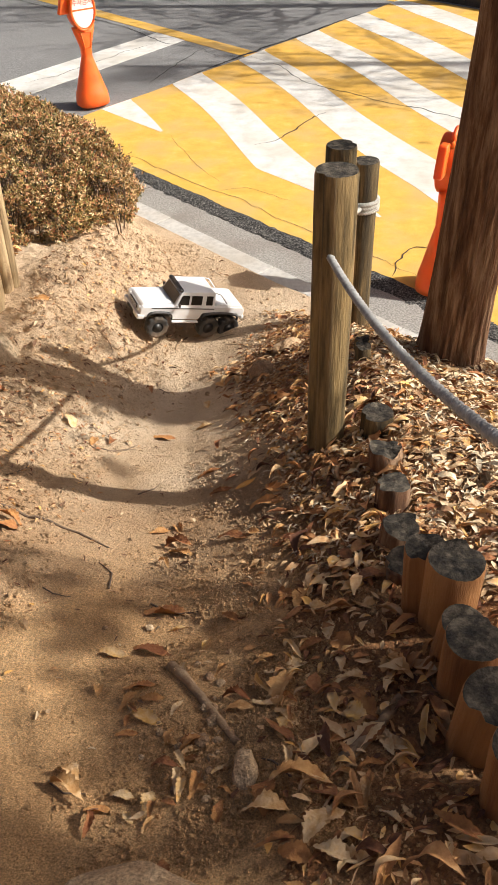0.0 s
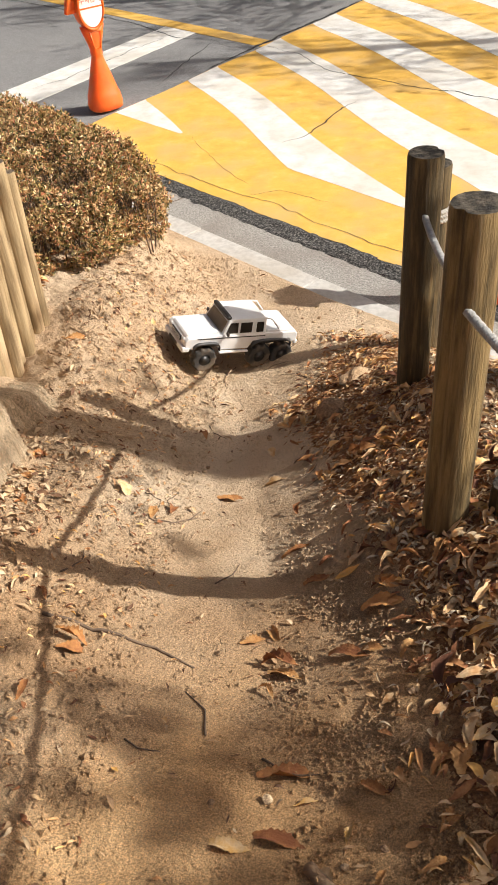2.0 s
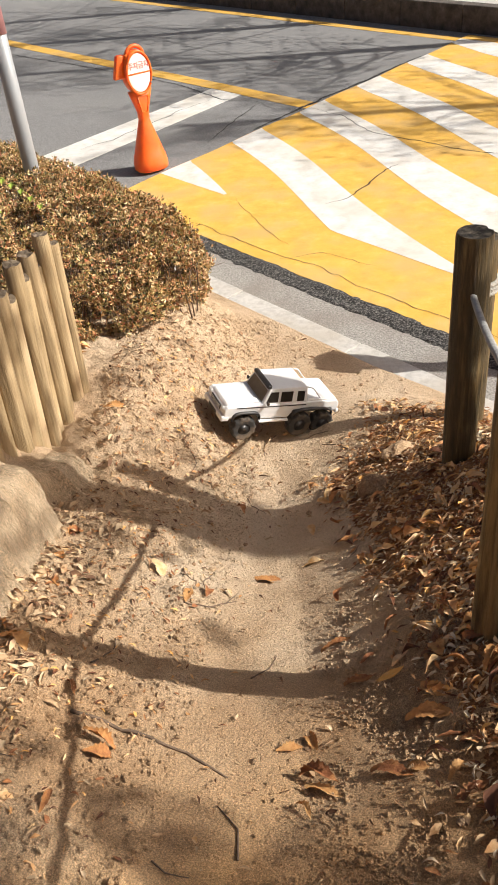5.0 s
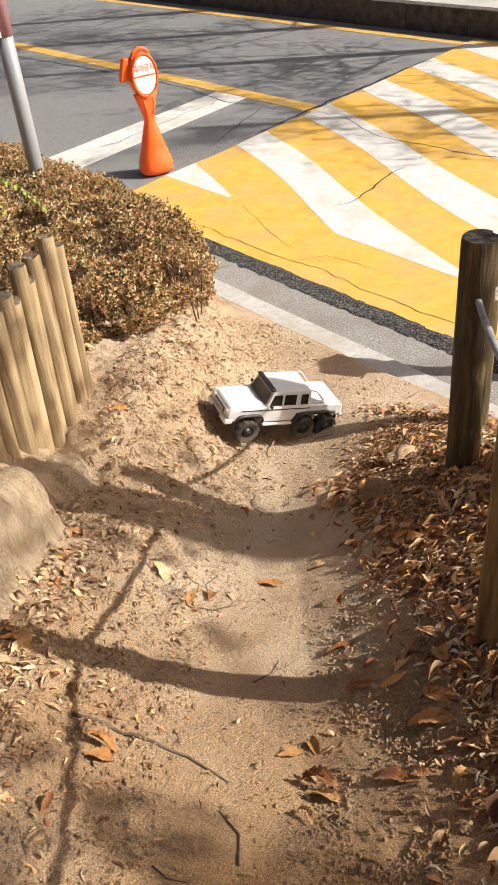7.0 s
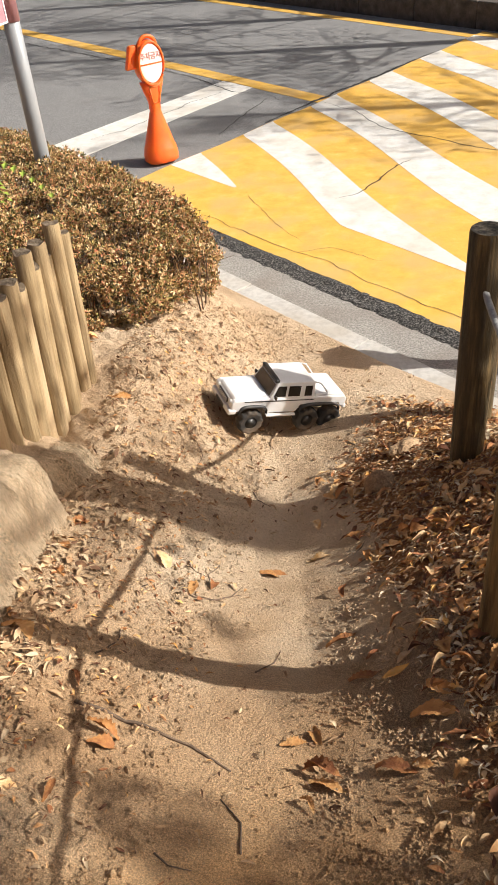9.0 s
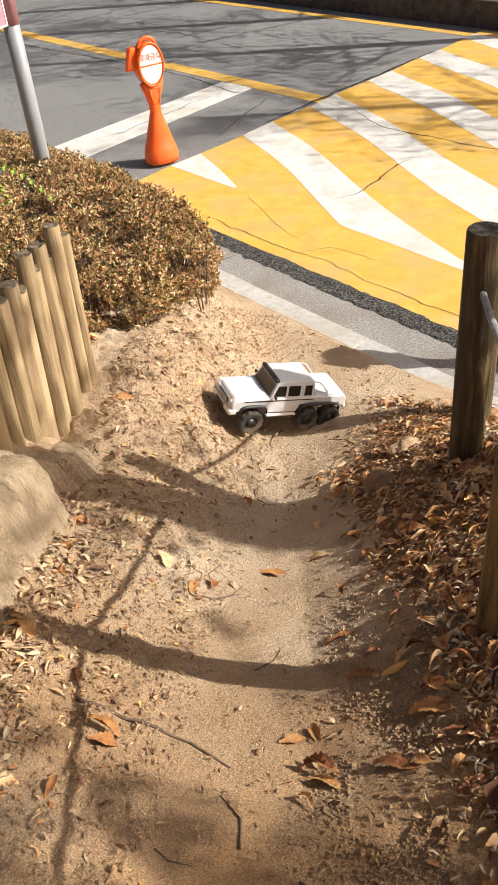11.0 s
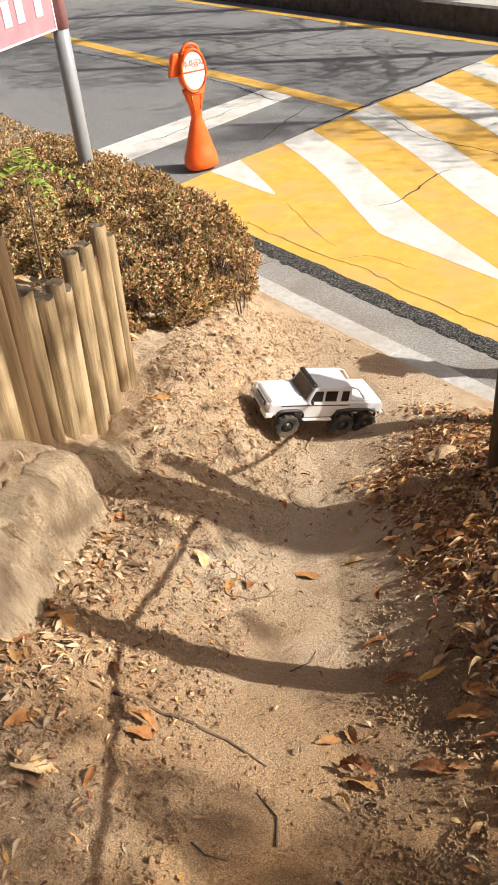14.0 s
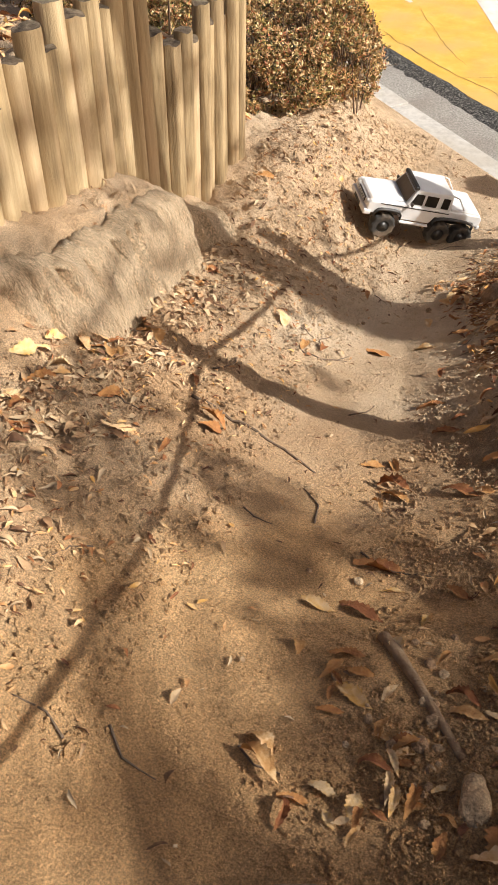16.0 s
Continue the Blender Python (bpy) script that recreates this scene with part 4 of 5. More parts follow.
p = rd(-3.16, 0.96)
parking_stand(p.x, p.y, -0.002, 38, "orange plastic no-parking stand with a white round face")
p = rd(1.10, 0.40)
parking_stand(p.x, p.y, 0.0, 68, "orange plastic no-parking stand beside the kerb", 0.92)

# ---- signpost ----
sp = thing("signpost", "grey steel pole with a faded pink street sign", "signpost", pose(-1.98, 5.05, 0.1))
bm = bmesh.new()
tube(bm, [(0, 0, -0.2), (0, 0, 1.0), (0, 0, 1.70)], 0.044, 20)
part("pole", bm, M_STEEL, sp)
bm = bmesh.new()
tube(bm, [(0, 0, 1.45), (0, 0, 2.4)], 0.0475, 20)
part("sleeve", bm, M_PINK, sp, "faded pink sleeve")
bm = bmesh.new()
box(bm, (-0.75, -0.012, 0), (-0.045, 0.012, 0.3), 0.004)
board = part("board", bm, M_PINK, sp, "faded pink arrow board with white border", smooth=False)
board.matrix_basis = pose(0, 0, 1.45, 0, 0, 76)
bm = bmesh.new()
for lo, hi in (((-0.745, -0.016, 0.003), (-0.05, -0.0125, 0.012)), ((-0.745, -0.016, 0.288), (-0.05, -0.0125, 0.297)), ((-0.06, -0.016, 0.012), (-0.05, -0.0125, 0.288))):
    box(bm, lo, hi)
part("border", bm, M_FACE, board, "white border", smooth=False)
for k in range(4):
    bm = bmesh.new()
    box(bm, (-0.26 - 0.11 * k + (0.05 if k == 0 else 0), -0.0165, 0.09), (-0.20 - 0.11 * k + (0.05 if k == 0 else 0), -0.0128, 0.205))
    part("letter_bar", bm, M_FACE, board, smooth=False)


# ---- model truck ----
def model_truck(m):
    t = thing("model_truck", "white six-wheeled off-road pickup model truck on earth", "model truck", m)
    W = 0.083

    def prism(name, outline, half, mat, parent, label="", bevel=0.004, taper=None):
        b = bmesh.new()
        n = len(outline)
        rings = []
        for s in (-1, 1):
            rings.append([(x, s * (half - (taper(z) if taper else 0)), z) for x, z in outline])
        a = [b.verts.new(q) for q in rings[0]]
        c = [b.verts.new(q) for q in rings[1]]
        b.faces.new(a)
        b.faces.new(list(reversed(c)))
        for i in range(n):
            j = (i + 1) % n
            b.faces.new((a[i], c[i], c[j], a[j]))
        bmesh.ops.recalc_face_normals(b, faces=b.faces)
        if bevel:
            bmesh.ops.bevel(b, geom=list(b.edges), offset=bevel, segments=2, profile=0.5, affect="EDGES", clamp_overlap=True)
        return part(name, b, mat, parent, label, smooth=False)

    # x forward; wheels rest at z = 0
    LIFT = 0.019
    lower = prism("body", [(0.245, 0.078), (0.248, 0.112), (0.236, 0.124), (0.10, 0.130), (-0.085, 0.130), (-0.235, 0.130), (-0.247, 0.118), (-0.247, 0.085), (-0.222, 0.083),
                           (-0.214, 0.098), (-0.045, 0.098), (-0.030, 0.066), (0.098, 0.066), (0.112, 0.098), (0.20, 0.098), (0.208, 0.075)], W, M_BODY, t)
    cab = prism("cab", [(0.096, 0.127), (0.072, 0.185), (0.062, 0.192), (-0.086, 0.194), (-0.092, 0.189), (-0.098, 0.127)], W - 0.002, M_BODY, t, taper=lambda z: 0.012 * (z - 0.127) / 0.066)
    prism("bonnet", [(0.242, 0.120), (0.232, 0.131), (0.105, 0.138), (0.098, 0.125)], W - 0.018, M_BODY, t)
    prism("cargo_cover", [(-0.101, 0.127), (-0.104, 0.140), (-0.228, 0.136), (-0.243, 0.126)], W - 0.008, M_BODY, t)
    for s in (-1, 1):
        for x0, x1, x2, x3 in ((0.082, 0.031, 0.032, 0.066), (0.021, -0.030, -0.030, 0.021), (-0.050, -0.083, -0.081, -0.050)):
            b = bmesh.new()
            q = []
            for x, z in ((x0, 0.137), (x1, 0.137), (x2, 0.178), (x3, 0.178)):
                q.append((x, s * (W - 0.002 - 0.012 * (z - 0.127) / 0.066 + 0.0012), z))
            vv = [b.verts.new(k) for k in q]
            f = b.faces.new(vv)
            bmesh.ops.solidify(b, geom=[f], thickness=0.002)
            bmesh.ops.recalc_face_normals(b, faces=b.faces)
            part("side_window", b, M_GLASS, cab, smooth=False)
        b = bmesh.new()
        box(b, (-0.095, s * W - 0.001 * s - 0.0012, 0.119), (0.20, s * W + 0.0012, 0.1225))
        part("trim_strip", b, M_BLACK, lower, "black side moulding", smooth=False)
        b = bmesh.new()
        box(b, (-0.028, s * W - 0.004, 0.055), (0.098, s * W + 0.010, 0.062), 0.002)
        part("side_step", b, M_BODY, t, smooth=False)
        b = bmesh.new()
        box(b, (0.076, s * (W + 0.010) - 0.008, 0.134), (0.084, s * (W + 0.010) + 0.008, 0.148), 0.003)
        part("mirror", b, M_BLACK, cab, "black door mirror")
        for x0, x1 in ((0.1, 0.214), (-0.220, -0.042)):
            b = bmesh.new()
            n = 14
            pts = []
            for k in range(n + 1):
                a = math.pi * k / n
                pts.append(((x0 + x1) / 2 + (x1 - x0) / 2 * math.copysign(abs(math.cos(a)) ** 0.6, math.cos(a)), 0.074 + 0.032 * abs(math.sin(a)) ** 0.6))
            rings = [[(x, s * (W - 0.004), z) for x, z in pts], [(x, s * (W + 0.012), z) for x, z in pts], [(x, s * (W + 0.012), z - 0.007) for x, z in pts], [(x, s * (W - 0.004), z - 0.007) for x, z in pts]]
            loft(b, rings, cap=False, closed=False)
            bmesh.ops.recalc_face_normals(b, faces=b.faces)
            part("wheel_arch", b, M_BLACK, lower, "black wheel arch")
        b = bmesh.new()
        bmesh.ops.create_uvsphere(b, u_segments=12, v_segments=8, radius=0.011, matrix=Matrix.Translation((0.241, s * 0.058, 0.108)))
        part("headlight", b, M_LAMP, lower, "clear round headlight")
        b = bmesh.new()
        box(b, (-0.251, s * 0.062 - 0.013, 0.098), (-0.246, s * 0.062 + 0.013, 0.107), 0.002)
        part("tail_light", b, M_REDLAMP, lower, "red tail light")
        b = bmesh.new()
        tube(b, [(-0.090, s * 0.066, 0.190), (-0.118, s * 0.068, 0.184), (-0.160, s * 0.070, 0.140)], 0.0028, 6)
        part("roll_bar", b, M_BODY, t)
    b = bmesh.new()
    box(b, (0.246, -0.042, 0.094), (0.252, 0.042, 0.116), 0.002)
    part("grille", b, M_BLACK, lower, "dark grille with pale bars")
    for z in (0.099, 0.105, 0.111):
        b = bmesh.new()
        box(b, (0.251, -0.040, z - 0.001), (0.2535, 0.040, z + 0.001))
        part("grille_bar", b, M_LAMP, lower, smooth=False)
    b = bmesh.new()
    box(b, (0.225, -0.086, 0.066), (0.258, 0.086, 0.088), 0.006)
    part("front_bumper", b, M_BODY, t, smooth=False)
    b = bmesh.new()
    box(b, (0.2565, -0.035, 0.070), (0.260, 0.035, 0.083), 0.002)
    part("bumper_intake", b, M_BLACK, t, smooth=False)
    b = bmesh.new()
    box(b, (-0.256, -0.082, 0.072), (-0.240, 0.082, 0.088), 0.004)
    part("rear_bumper", b, M_BODY, t, smooth=False)
    # windscreen, rear window, roof light bar
    for x0, x1, sg, nm in ((0.0935, 0.0745, 1, "windscreen"), (-0.0975, -0.0935, -1, "rear_window")):
        b = bmesh.new()
        vv = [b.verts.new(q) for q in ((x0 + sg * 0.0022, -0.068, 0.134), (x0 + sg * 0.0022, 0.068, 0.134), (x1 + sg * 0.0022, 0.062, 0.180), (x1 + sg * 0.0022, -0.062, 0.180))]
        f = b.faces.new(vv)
        bmesh.ops.solidify(b, geom=[f], thickness=0.002)
        bmesh.ops.recalc_face_normals(b, faces=b.faces)
        part(nm, b, M_SCREEN, cab, smooth=False)
    b = bmesh.new()
    box(b, (0.062, -0.066, 0.187), (0.080, 0.066, 0.201), 0.004)
    part("light_bar", b, M_BLACK, cab, "black roof light bar")
    b = bmesh.new()
    box(b, (-0.23, -0.03, 0.045), (0.22, 0.03, 0.075), 0.006)
    part("chassis", b, M_BLACK, t)
    # wheels
    b = bmesh.new()
    n = 44
    prof = [(0.025, -0.019), (0.041, -0.021), (0.0465, -0.018), (0.0485, 0), (0.0465, 0.018), (0.041, 0.021), (0.025, 0.019)]
    rings = []
    for k in range(n):
        a = 2 * math.pi * k / n
        lug = 0.0035 if k % 4 < 2 else 0.0
        rings.append([((rr + (lug if rr > 0.04 else 0)) * math.cos(a), yy, (rr + (lug if rr > 0.04 else 0)) * math.sin(a)) for rr, yy in prof])
    loft(b, rings + [rings[0]], cap=False)
    bmesh.ops.recalc_face_normals(b, faces=b.faces)
    tyre_me = finish("tyre", b, M_TYRE, False)
    b = bmesh.new()
    rr = [[(q * math.cos(2 * math.pi * k / 20), yy, q * math.sin(2 * math.pi * k / 20)) for k in range(20)] for q, yy in ((0.026, 0.016), (0.022, 0.012), (0.010, 0.010), (0.008, 0.016), (0.003, 0.017))]
    loft(b, rr)
    for k in range(5):
        box(b, (-0.0025, 0.010, 0.006), (0.0025, 0.0155, 0.024), 0, m=Matrix.Rotation(2 * math.pi * k / 5, 4, "Y"))
    bmesh.ops.recalc_face_normals(b, faces=b.faces)
    rim_me = finish("rim", b, M_RIM, True)
    for x in (0.158, -0.084, -0.186):
        for s in (-1, 1):
            w = new("wheel", tyre_me)
            w.parent = t
            w.matrix_basis = pose(x, s * 0.079, 0.051)
            k = new("rim", rim_me)
            k.parent = w
            k.matrix_basis = pose(0, 0, 0, 0, 0, 0 if s > 0 else 180)
    for o in t.children:
        if o.name.split(".")[0] != "wheel":
            o.location.z += LIFT
    return t


def truck_pose(x, y, yaw, size):
    """Sets the truck down on the earth under its wheels."""
    h = Vector((math.cos(radians(yaw)), math.sin(radians(yaw)), 0))
    s = Vector((-h.y, h.x, 0))
    f, b = 0.158 * size, -0.14 * size
    w = 0.08 * size

    def at(i, j):
        q = Vector((x, y, 0)) + h * i + s * j
        return max(ground_z(q.x + dx, q.y) for dx in (-0.02, 0, 0.02))
    zf, zb = (at(f, w) + at(f, -w)) / 2, (at(b, w) + at(b, -w)) / 2
    zl, zr = (at(f, w) + at(b, w)) / 2, (at(f, -w) + at(b, -w)) / 2
    pitch = -math.degrees(math.atan2(zf - zb, f - b))
    roll = math.degrees(math.atan2(zl - zr, 2 * w))
    z0 = zb + (zf - zb) * (-b) / (f - b)
    return pose(x, y, z0, 0, 0, yaw) @ pose(0, 0, 0, roll, pitch, 0) @ Matrix.Diagonal((size, size, size, 1))


model_truck(truck_pose(-0.535, 3.425, 210, 1.15))


# ---- stones, twigs ----
def stone(x, y, a, b, c, turn, seed, label="angular grey stone half sunk in earth", sink=0.35):
    bm = bmesh.new()
    bmesh.ops.create_icosphere(bm, subdivisions=3, radius=1)
    for v in bm.verts:
        n1 = noise.noise(v.co * 1.1 + Vector((seed * 3.7, 0, 0)))
        v.co *= 1 + 0.32 * n1 + 0.10 * noise.noise(v.co * 3.2 + Vector((0, seed, 0)))
        v.co.z = max(v.co.z, -0.6)
        v.co = Vector((v.co.x * a, v.co.y * b, v.co.z * c))
    ob = part("stone", bm, M_STONE, None, smooth=False)
    ob.matrix_world = pose(x, y, ground_z(x, y) + c * (0.6 - sink), 0, 0, turn)
    return tagged(ob, label, "stone", "stones on the path")


stone(-0.075, 2.70, 0.062, 0.05, 0.05, 20, 1)
stone(0.03, 2.96, 0.07, 0.045, 0.03, 40, 2)
stone(0.012, 0.515, 0.022, 0.045, 0.02, 8, 3, "flat brown stone lying on the path", 0.2)
stone(-0.13, 0.25, 0.13, 0.09, 0.04, 5, 4, "broad pale rock at the foot of the path")
for i in range(110):
    if i < 26:
        x, y = -0.06 + rng.normal(0, 0.08), 0.62 + rng.normal(0, 0.10)
    elif i < 76:
        x, y = rng.uniform(-0.75, 0.1), rng.uniform(2.9, 4.0)
    else:
        x, y = rng.uniform(-1.0, 0.2), rng.uniform(0.5, 2.8)
    if to_uv(x, y)[1] > -0.28:
        continue
    s = rng.uniform(0.004, 0.010) * (1.5 if i % 9 == 0 else 1.0)
    stone(x, y, s * rng.uniform(0.8, 1.4), s, s * rng.uniform(0.5, 0.9), rng.uniform(0, 360), 10 + i, "small brown pebble on dry earth", 0.2)


# ---- dry leaves ----
def leaf_shape(r, length, width, curl, bow, jag, n=8):
    """One dry leaf as points and faces: a bent, curled blade."""
    cols = (-1.0, 0.0, 1.0)
    pts, fcs = [], []
    tw = r.uniform(-0.7, 0.7)
    for i in range(n):
        f = i / (n - 1)
        w = width * 0.5 * math.sin(math.pi * min(1.0, f * 0.92 + 0.06)) ** 0.75
        x = (f - 0.5) * length
        zc = bow * length * (4 * f * (1 - f)) * 0.35 + 0.02 * length * math.sin(7 * f + tw)
        side = bow * width * 0.5 * math.sin(3 * f + tw)
        for c in cols:
            ww = w * (1 + jag * r.uniform(-0.38, 0.28) + (0.13 if i % 2 else -0.13) * (n > 10))
            a = c * curl * (1 + 0.5 * math.sin(4 * f + tw))
            pts.append(Vector((x, side + ww * math.sin(a) / max(curl, 0.2) if abs(c) > 0 else side, zc + ww * (1 - math.cos(a)) / max(curl, 0.2) + (abs(c) > 0) * (n > 10) * width * (0.10 * math.sin(9 * f + 2 * c + tw) + r.uniform(-0.05, 0.05)))))
        if i:
            k = 3 * i
            fcs += [(k - 3, k - 2, k + 1, k), (k - 2, k - 1, k + 2, k + 1)]
    return pts, fcs


def lie(x, y, yaw, tip, rollv, lift):
    """A pose on the earth, with its slope."""
    q = ground_normal(x, y).to_track_quat("Z", "Y").to_matrix().to_4x4()
    return Matrix.Translation((x, y, ground_z(x, y) + lift)) @ q @ pose(0, 0, 0, rollv, tip, yaw)


lr = random.Random(12)
leaf_meshes = []
for i in range(14):
    pts, fcs = leaf_shape(lr, lr.uniform(0.060, 0.092), lr.uniform(0.018, 0.028), lr.uniform(0.4, 1.5), lr.uniform(-0.2, 0.5), 0.26, 17)
    me = bpy.data.meshes.new("fallen_leaf")
    me.from_pydata(pts, [], fcs)
    me.polygons.foreach_set("use_smooth", [True] * len(me.polygons))
    me.materials.append(M_LEAF)
    leaf_meshes.append(me)

# the leaves that lie singly: place, heading and size of each
LEAF_NEAR = [(-0.21, 1.02, 146, 1.5), (-0.30, 0.87, 162, 1.07), (-0.22, 0.88, 130, 1.22), (-0.22, 0.76, 160, 0.93), (-0.19, 0.67, 117, 0.98), (-0.31, 0.75, 100, 0.64), (-0.13, 0.54, 142, 0.85),
             (-0.09, 0.56, 154, 0.61), (-0.10, 0.49, 61, 0.81), (-0.15, 0.47, 50, 0.72), (-0.30, 0.49, 146, 1.16), (-0.25, 0.43, 80, 0.94), (-0.01, 0.67, 121, 0.80), (-0.14, 0.80, 74, 0.75),
             (-0.10, 0.88, 32, 0.55), (-0.05, 0.96, 99, 0.90), (-0.22, 1.30, 117, 1.15), (-0.30, 1.43, 13, 0.83), (-0.85, 1.18, 53, 1.3), (-1.10, 1.55, 69, 1.4), (-1.02, 1.52, 144, 0.78),
             (-1.01, 1.03, 20, 0.91), (-0.76, 1.20, 131, 0.80), (-0.70, 1.35, 46, 1.09)]
LEAF_FAR = [(-0.23, 1.33, 117, 1.3), (-0.26, 1.25, 110, 0.89), (-0.08, 1.32, 103, 1.19), (-0.03, 1.32, 103, 0.80), (-0.25, 1.46, 89, 1.08), (-0.14, 1.64, 131, 1.10), (-0.20, 1.82, 145, 1.13),
            (-0.12, 1.72, 165, 0.66), (-0.65, 2.06, 132, 1.03), (-0.60, 2.10, 120, 0.85), (-0.54, 2.12, 158, 0.65), (-0.42, 2.25, 175, 1.5), (-0.58, 2.73, 162, 1.08), (-0.76, 2.16, 179, 1.19),
            (-0.83, 1.55, 177, 0.63), (-0.71, 1.39, 19, 1.43), (0.01, 1.46, 106, 1.42), (0.08, 1.36, 102, 0.90), (0.06, 1.24, 144, 1.00), (0.15, 1.50, 87, 0.90), (-1.12, 3.11, 155, 1.4), (-0.86, 3.44, 13, 0.77)]
LEAF_BANK = [(-0.22, 0.63, 164, 0.55), (0.07, 0.70, 20, 1.37), (0.07, 0.61, 69, 0.76), (0.22, 0.66, 72, 1.14), (0.21, 0.46, 43, 1.06), (0.05, 0.46, 44, 1.23), (-0.11, 0.51, 65, 0.63), (-0.02, 0.70, 112, 1.06),
             (0.07, 1.00, 165, 0.79), (0.13, 1.07, 68, 0.62), (0.19, 1.01, 106, 0.6), (0.29, 0.56, 104, 0.85), (0.25, 0.57, 68, 0.95), (0.28, 0.77, 8, 0.6), (-0.09, 0.58, 177, 0.55), (-0.31, 0.53, 142, 0.84),
             (-0.14, 0.45, 56, 0.66)]
placed = LEAF_NEAR + LEAF_FAR + LEAF_BANK
for i in range(235):
    k = i % 6
    if k < 3:
        x, y = lr.uniform(0.02, 0.5), lr.uniform(0.3, 2.2)
    elif k == 3:
        x, y = -0.02 + lr.gauss(0, 0.14), 0.60 + lr.gauss(0, 0.2)
        if abs(x + 0.07 + 0.75 * (y - 0.7)) < 0.05:
            x -= 0.14
    elif k == 4:
        y = lr.uniform(1.0, 2.3)
        x = -1.06 + lr.gauss(0, 0.05)
    else:
        x, y = lr.uniform(-0.35, 0.3), lr.uniform(1.9, 3.1)
    placed.append((x, y, lr.uniform(0, 360), lr.uniform(0.75, 1.25) if k != 3 else lr.uniform(0.4, 0.8)))
for i, (x, y, turn, size) in enumerate(placed):
    ob = new("fallen_leaf", leaf_meshes[i % len(leaf_meshes)])
    ob.matrix_world = lie(x, y, turn, lr.gauss(0, 6), lr.gauss(0, 9), 0.005) @ Matrix.Diagonal((size, size * 1.1, size, 1))
    tagged(ob, "curled dry brown fallen leaf on the earth", "leaf", "fallen leaves")


def litter(name, count, spots, size, seed, mat, label, lift=0.004, n=8):
    """Leaves and bits past counting, as one mesh; spots gives x, y and a scale, or None."""
    r = random.Random(seed)
    vs_, fs_ = [], []
    done = 0
    while done < count:
        q = spots(r)
        if q is None:
            continue
        x, y, k = q
        if to_uv(x, y)[1] > -0.24:
            continue
        L = size * k * r.uniform(0.5, 1.25)
        pts, fcs = leaf_shape(r, L, L * r.uniform(0.2, 0.38), r.uniform(0.2, 1.6), r.uniform(-0.35, 0.7), 0.6, n)
        m = lie(x, y, r.uniform(0, 360), r.gauss(0, 16 * n / 8), r.gauss(0, 22 * n / 8), lift + r.uniform(0, 0.012) * min(1.0, k) * n / 8)
        b = len(vs_)
        vs_ += [m @ p for p in pts]
        fs_ += [tuple(b + j for j in f) for f in fcs]
        done += 1
    ob = raw(name, vs_, fs_, mat, smooth=True)
    return tagged(ob, label, "leaf litter", kind="stuff")


def on_bank(r):
    x, y = r.uniform(-0.4, 1.7), r.uniform(0.2, 3.6)
    foot = float(np.interp(y, (0.5, 1.5, 2.2, 2.9, 3.4), (0.05, 0.02, -0.10, -0.28, -0.1)))
    if r.random() > sstep(x, foot - 0.10, foot + 0.22):
        return None
    if abs(noise.noise(Vector((x * 3, y * 3, 8)))) < 0.04 and r.random() < 0.5:
        return None
    if x > 0.36 and r.random() < 0.45 or y < 1.0 and r.random() < 0.5:
        return None
    return x, y, 1.0 if y < 2.4 else 0.8


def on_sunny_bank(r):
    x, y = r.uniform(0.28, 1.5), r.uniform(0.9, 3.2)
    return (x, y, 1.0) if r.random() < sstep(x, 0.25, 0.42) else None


def on_low_bank(r):
    y = r.uniform(0.4, 4.4)
    if y < 2.5:
        x = -1.03 + r.gauss(0, 0.09) + 0.12 * (1.2 - y if y < 1.2 else 0)
    else:
        x = r.uniform(-1.2, -0.35)
        if r.random() > 0.25 + 0.75 * sstep(-x, 0.5, 0.95):
            return None
    return x, y, 0.75


def behind_stakes(r):
    y = r.uniform(1.2, 4.1)
    x = stake_x(min(y, 3.3)) - r.uniform(0.06, 1.0)
    return x, y, 0.9


def under_hedge(r):
    p = rd(r.uniform(-1.6, -0.6), r.uniform(-1.55, -0.9))
    return (p.x, p.y, 0.7) if p.x > -1.25 or p.y > 3.4 else None


def on_path(r):
    return r.uniform(-0.95, 0.15), r.uniform(0.3, 4.3), 0.42


litter("leaf_litter", 2400, on_bank, 0.066, 1, M_LITTER, "thick dry brown leaf litter covering the bank", 0.006)
# sun-lightened bits, left out of the shaded foreground
litter("leaf_litter", 8000, lambda r: (lambda q: q if q and q[1] > 1.05 else None)(on_bank(r)), 0.026, 17, M_PALE, "crumbled leaf bits on the bank, coloured pale for sunlight", 0.006, 5)
litter("leaf_litter", 6500, on_sunny_bank, 0.038, 41, M_PALE, "bleached leaf scraps on the bank, coloured paler for sunlight", 0.012, 6)
litter("leaf_litter", 1150, on_low_bank, 0.05, 2, M_CHIP, "scattered dry leaf bits on the low bank")
litter("leaf_litter", 1500, behind_stakes, 0.07, 3, M_LITTER, "dry leaf litter behind the stakes")
litter("leaf_litter", 500, under_hedge, 0.06, 4, M_LITTER, "dry leaves gathered under the hedge")
litter("leaf_litter", 9000, on_bank, 0.03, 8, M_LITTER, "crumbled dry leaf bits on the bank", 0.004, 5)
litter("leaf_litter", 2600, on_low_bank, 0.02, 9, M_CHIP, "crumbled leaf bits on the low bank", 0.003, 5)


def on_scuffed(r):
    return r.gauss(-0.85, 0.16), r.uniform(0.4, 3.9), 0.8


litter("leaf_litter", 1300, on_scuffed, 0.028, 43, M_LITTER, "broken leaf bits trodden into dried mud", 0.003, 5)
litter("leaf_litter", 420, on_path, 0.06, 6, M_CHIP, "small leaf bits strewn on the path")


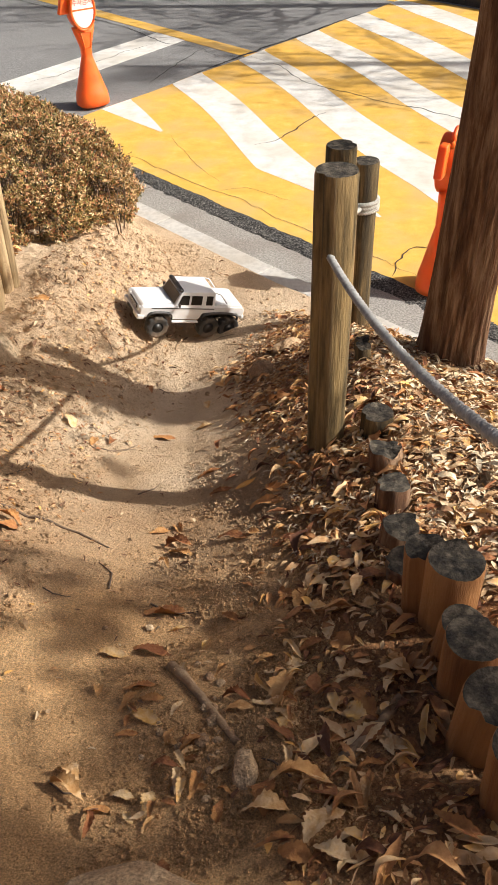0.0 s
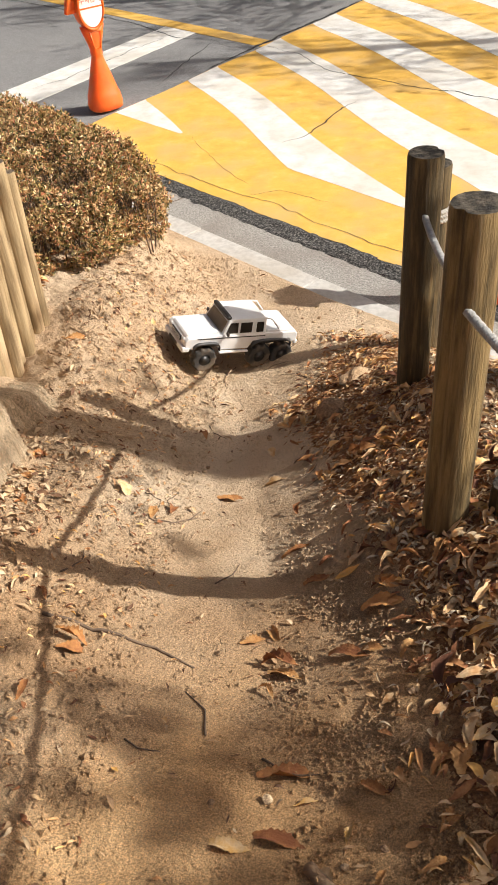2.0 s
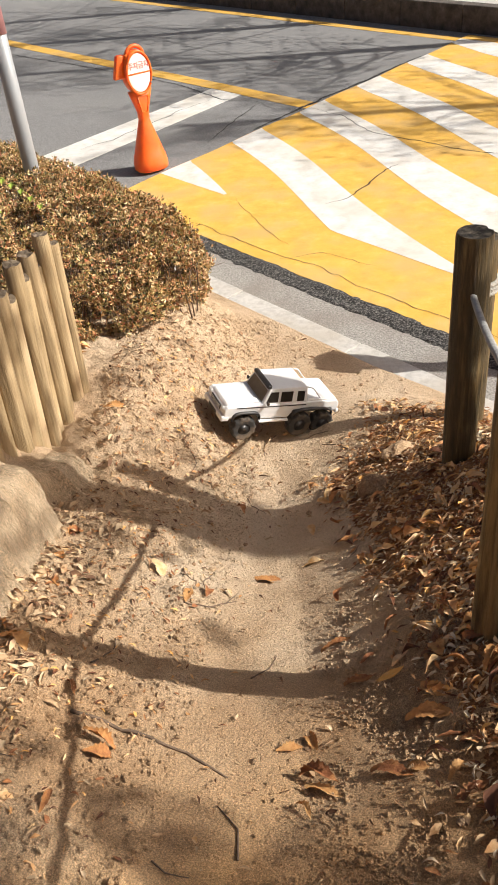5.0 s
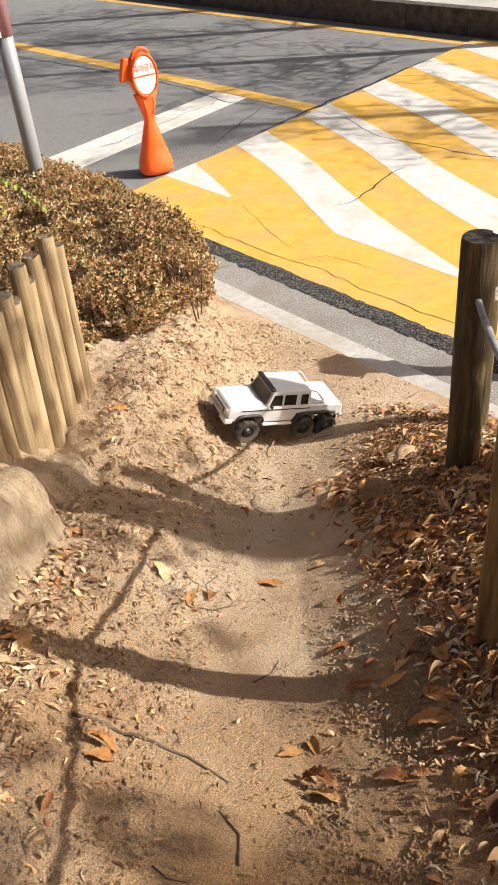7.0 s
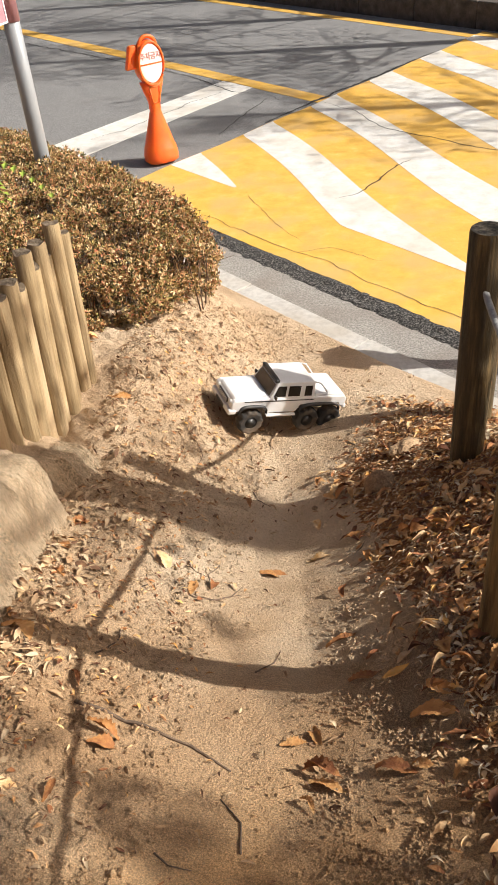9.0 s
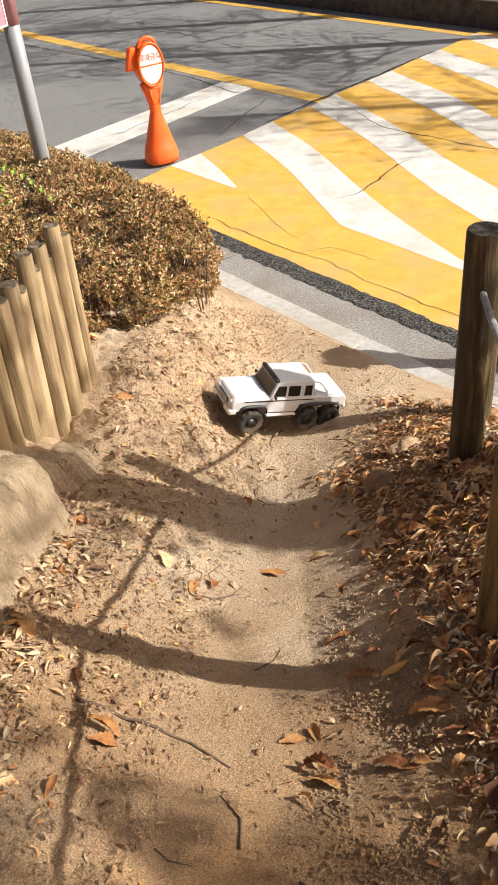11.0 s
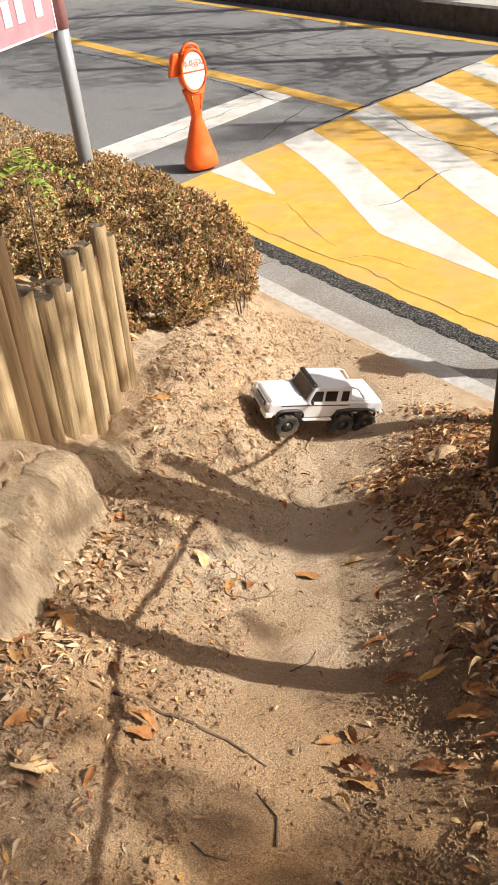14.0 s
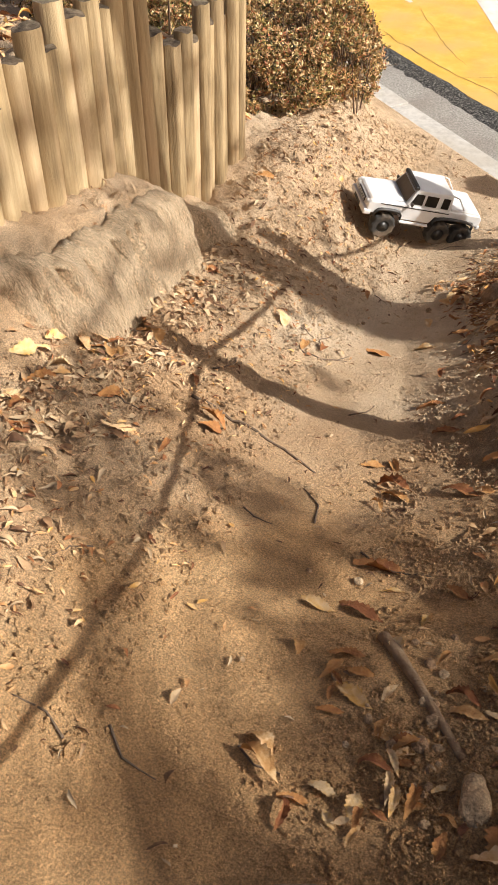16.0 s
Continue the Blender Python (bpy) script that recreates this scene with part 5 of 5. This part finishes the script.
# ---- gravel and clods, past counting ----
def grit(name, count, spots, lo, hi, seed, mat, label):
    r = random.Random(seed)
    base = [Vector(p) for p in ((1, 0, 0), (-1, 0, 0), (0, 1, 0), (0, -1, 0), (0, 0, 1), (0, 0, -1))]
    fcs = ((0, 2, 4), (2, 1, 4), (1, 3, 4), (3, 0, 4), (2, 0, 5), (1, 2, 5), (3, 1, 5), (0, 3, 5))
    vs_, fs_ = [], []
    done = 0
    while done < count:
        q = spots(r)
        if q is None:
            continue
        x, y, k = q
        if to_uv(x, y)[1] > -0.225:
            continue
        s = r.uniform(lo, hi) * (1.8 if r.random() < 0.06 else 1.0)
        m = pose(x, y, ground_z(x, y) + s * 0.2, r.uniform(0, 360), r.uniform(0, 360), 0)
        b = len(vs_)
        vs_ += [m @ (p * s * r.uniform(0.6, 1.25)) for p in base]
        fs_ += [tuple(b + j for j in f) for f in fcs]
        done += 1
    ob = raw(name, vs_, fs_, mat)
    return tagged(ob, label, "gravel", kind="stuff")


def all_path(r):
    return r.uniform(-1.15, 0.25), r.uniform(0.3, 4.4), 1


def clod_zone(r):
    y = r.uniform(0.4, 4.6)
    x = r.uniform(-1.2, -0.55)
    return x, y, 1


def bank_zone(r):
    return r.uniform(-0.2, 1.0), r.uniform(0.3, 3.4), 1


def beside_lane(r):
    x, y = 0.02 + r.gauss(0, 0.13), r.uniform(0.35, 2.0)
    return (x, y, 1) if noise.noise(Vector((x * 6, y * 6, 4))) > -0.05 else None


grit("gravel", 13000, beside_lane, 0.0015, 0.0055, 31, M_DIRT, "loose gravel and crumbs at the foot of the bank")
grit("gravel", 12000, all_path, 0.0012, 0.0036, 21, M_DIRT, "fine sandy grit on the path")
grit("clods", 13000, clod_zone, 0.002, 0.0075, 22, M_DIRT, "crumbled clods of dry earth on the low bank")
grit("clods", 9000, bank_zone, 0.002, 0.006, 23, M_DIRT, "crumbs of earth between the leaves")


# ---- roots and twigs ----
def stick(name, label, pts, radii, mat=M_TWIG, n=8, lift=0.6):
    bm = bmesh.new()
    line = []
    for (ax, ay), (bx, by) in zip(pts, pts[1:]):
        for i in range(6):
            f = i / 6
            line.append((ax + (bx - ax) * f, ay + (by - ay) * f))
    line.append(pts[-1])
    rr = [float(np.interp(i, (0, len(line) - 1), radii)) * (1 + 0.2 * noise.noise(Vector((i * 0.9, radii[0] * 99, 0)))) for i in range(len(line))]
    q = [Vector((x + 0.3 * radii[0] * noise.noise(Vector((i * 0.7, 4, 0))), y, ground_z(x, y) + lift * w)) for i, ((x, y), w) in enumerate(zip(line, rr))]
    tube(bm, q, rr, n)
    return tagged(part(name, bm, mat), label, "twig" if radii[0] < 0.01 else "root")


stick("root", "worn bare tree root crossing the path", [(-0.168, 0.825), (-0.112, 0.75), (-0.06, 0.67), (-0.008, 0.59)], (0.012, 0.007), M_ROOT, 12, 0.2)
stick("twig", "long thin fallen twig on the path", [(-0.80, 1.47), (-0.656, 1.437), (-0.524, 1.40), (-0.427, 1.341)], (0.005, 0.0025))
stick("branch", "grey fallen branch among the leaves", [(0.175, 0.532), (0.225, 0.586), (0.28, 0.661)], (0.012, 0.009), M_ROOT, 10, 0.4)
for i in range(46):
    x, y = lr.uniform(-1.0, 0.7), lr.uniform(0.4, 3.7)
    a, L = lr.uniform(0, 6.28), lr.uniform(0.05, 0.18)
    if to_uv(x, y)[1] > -0.45:
        continue
    stick("twig", "thin dry twig lying on the earth", [(x, y), (x + L * 0.5 * math.cos(a), y + L * 0.5 * math.sin(a)), (x + L * math.cos(a + 0.3), y + L * math.sin(a + 0.3))],
          (lr.uniform(0.0015, 0.003), 0.001), n=5, lift=1.2)

# a young shoot with feathery green leaves above the stakes
shoot = thing("sapling", "young green shoot with feathery leaflets", "plant", pose(-1.62, 3.35, 0.78))
bm = bmesh.new()
tube(bm, [(0, 0, 0), (0.02, -0.01, 0.35), (0.05, -0.03, 0.66)], [0.005, 0.004, 0.002], 6)
part("stem", bm, M_TWIG, shoot)
for az, up, L in ((0.2, 0.60, 0.26), (-0.9, 0.66, 0.24), (1.6, 0.52, 0.22), (2.9, 0.58, 0.22), (4.2, 0.63, 0.2)):
    gv, gf = [], []
    d = Vector((math.cos(az), math.sin(az), 0))
    spine = [Vector((0.04, -0.02, up)) + d * L * i / 9 + Vector((0, 0, 0.05 * i / 9 - 0.20 * i * i / 81)) for i in range(10)]
    e = Vector((-d.y, d.x, 0)) * 0.0012
    for p in spine:
        gv += [p + e, p - e]
    gf += [(2 * i, 2 * i + 2, 2 * i + 3, 2 * i + 1) for i in range(9)]
    for i in range(9):
        f = (i + 1) / 9
        c = Vector((0.04, -0.02, up)) + d * L * f + Vector((0, 0, 0.05 * f - 0.20 * f * f))
        for s in (-1, 1):
            b = Vector((-d.y, d.x, 0)) * s
            k, root = len(gv), 2 * (i + 1) + (0 if s > 0 else 1)
            ll, ww = 0.05 * (1.1 - 0.6 * f), 0.012
            gv += [c + b * ll * 0.5 + d * ww, c + b * ll + Vector((0, 0, -0.012)), c + b * ll * 0.5 - d * ww]
            gf.append((root, k, k + 1, k + 2))
    raw("frond", gv, gf, M_GREEN, shoot)
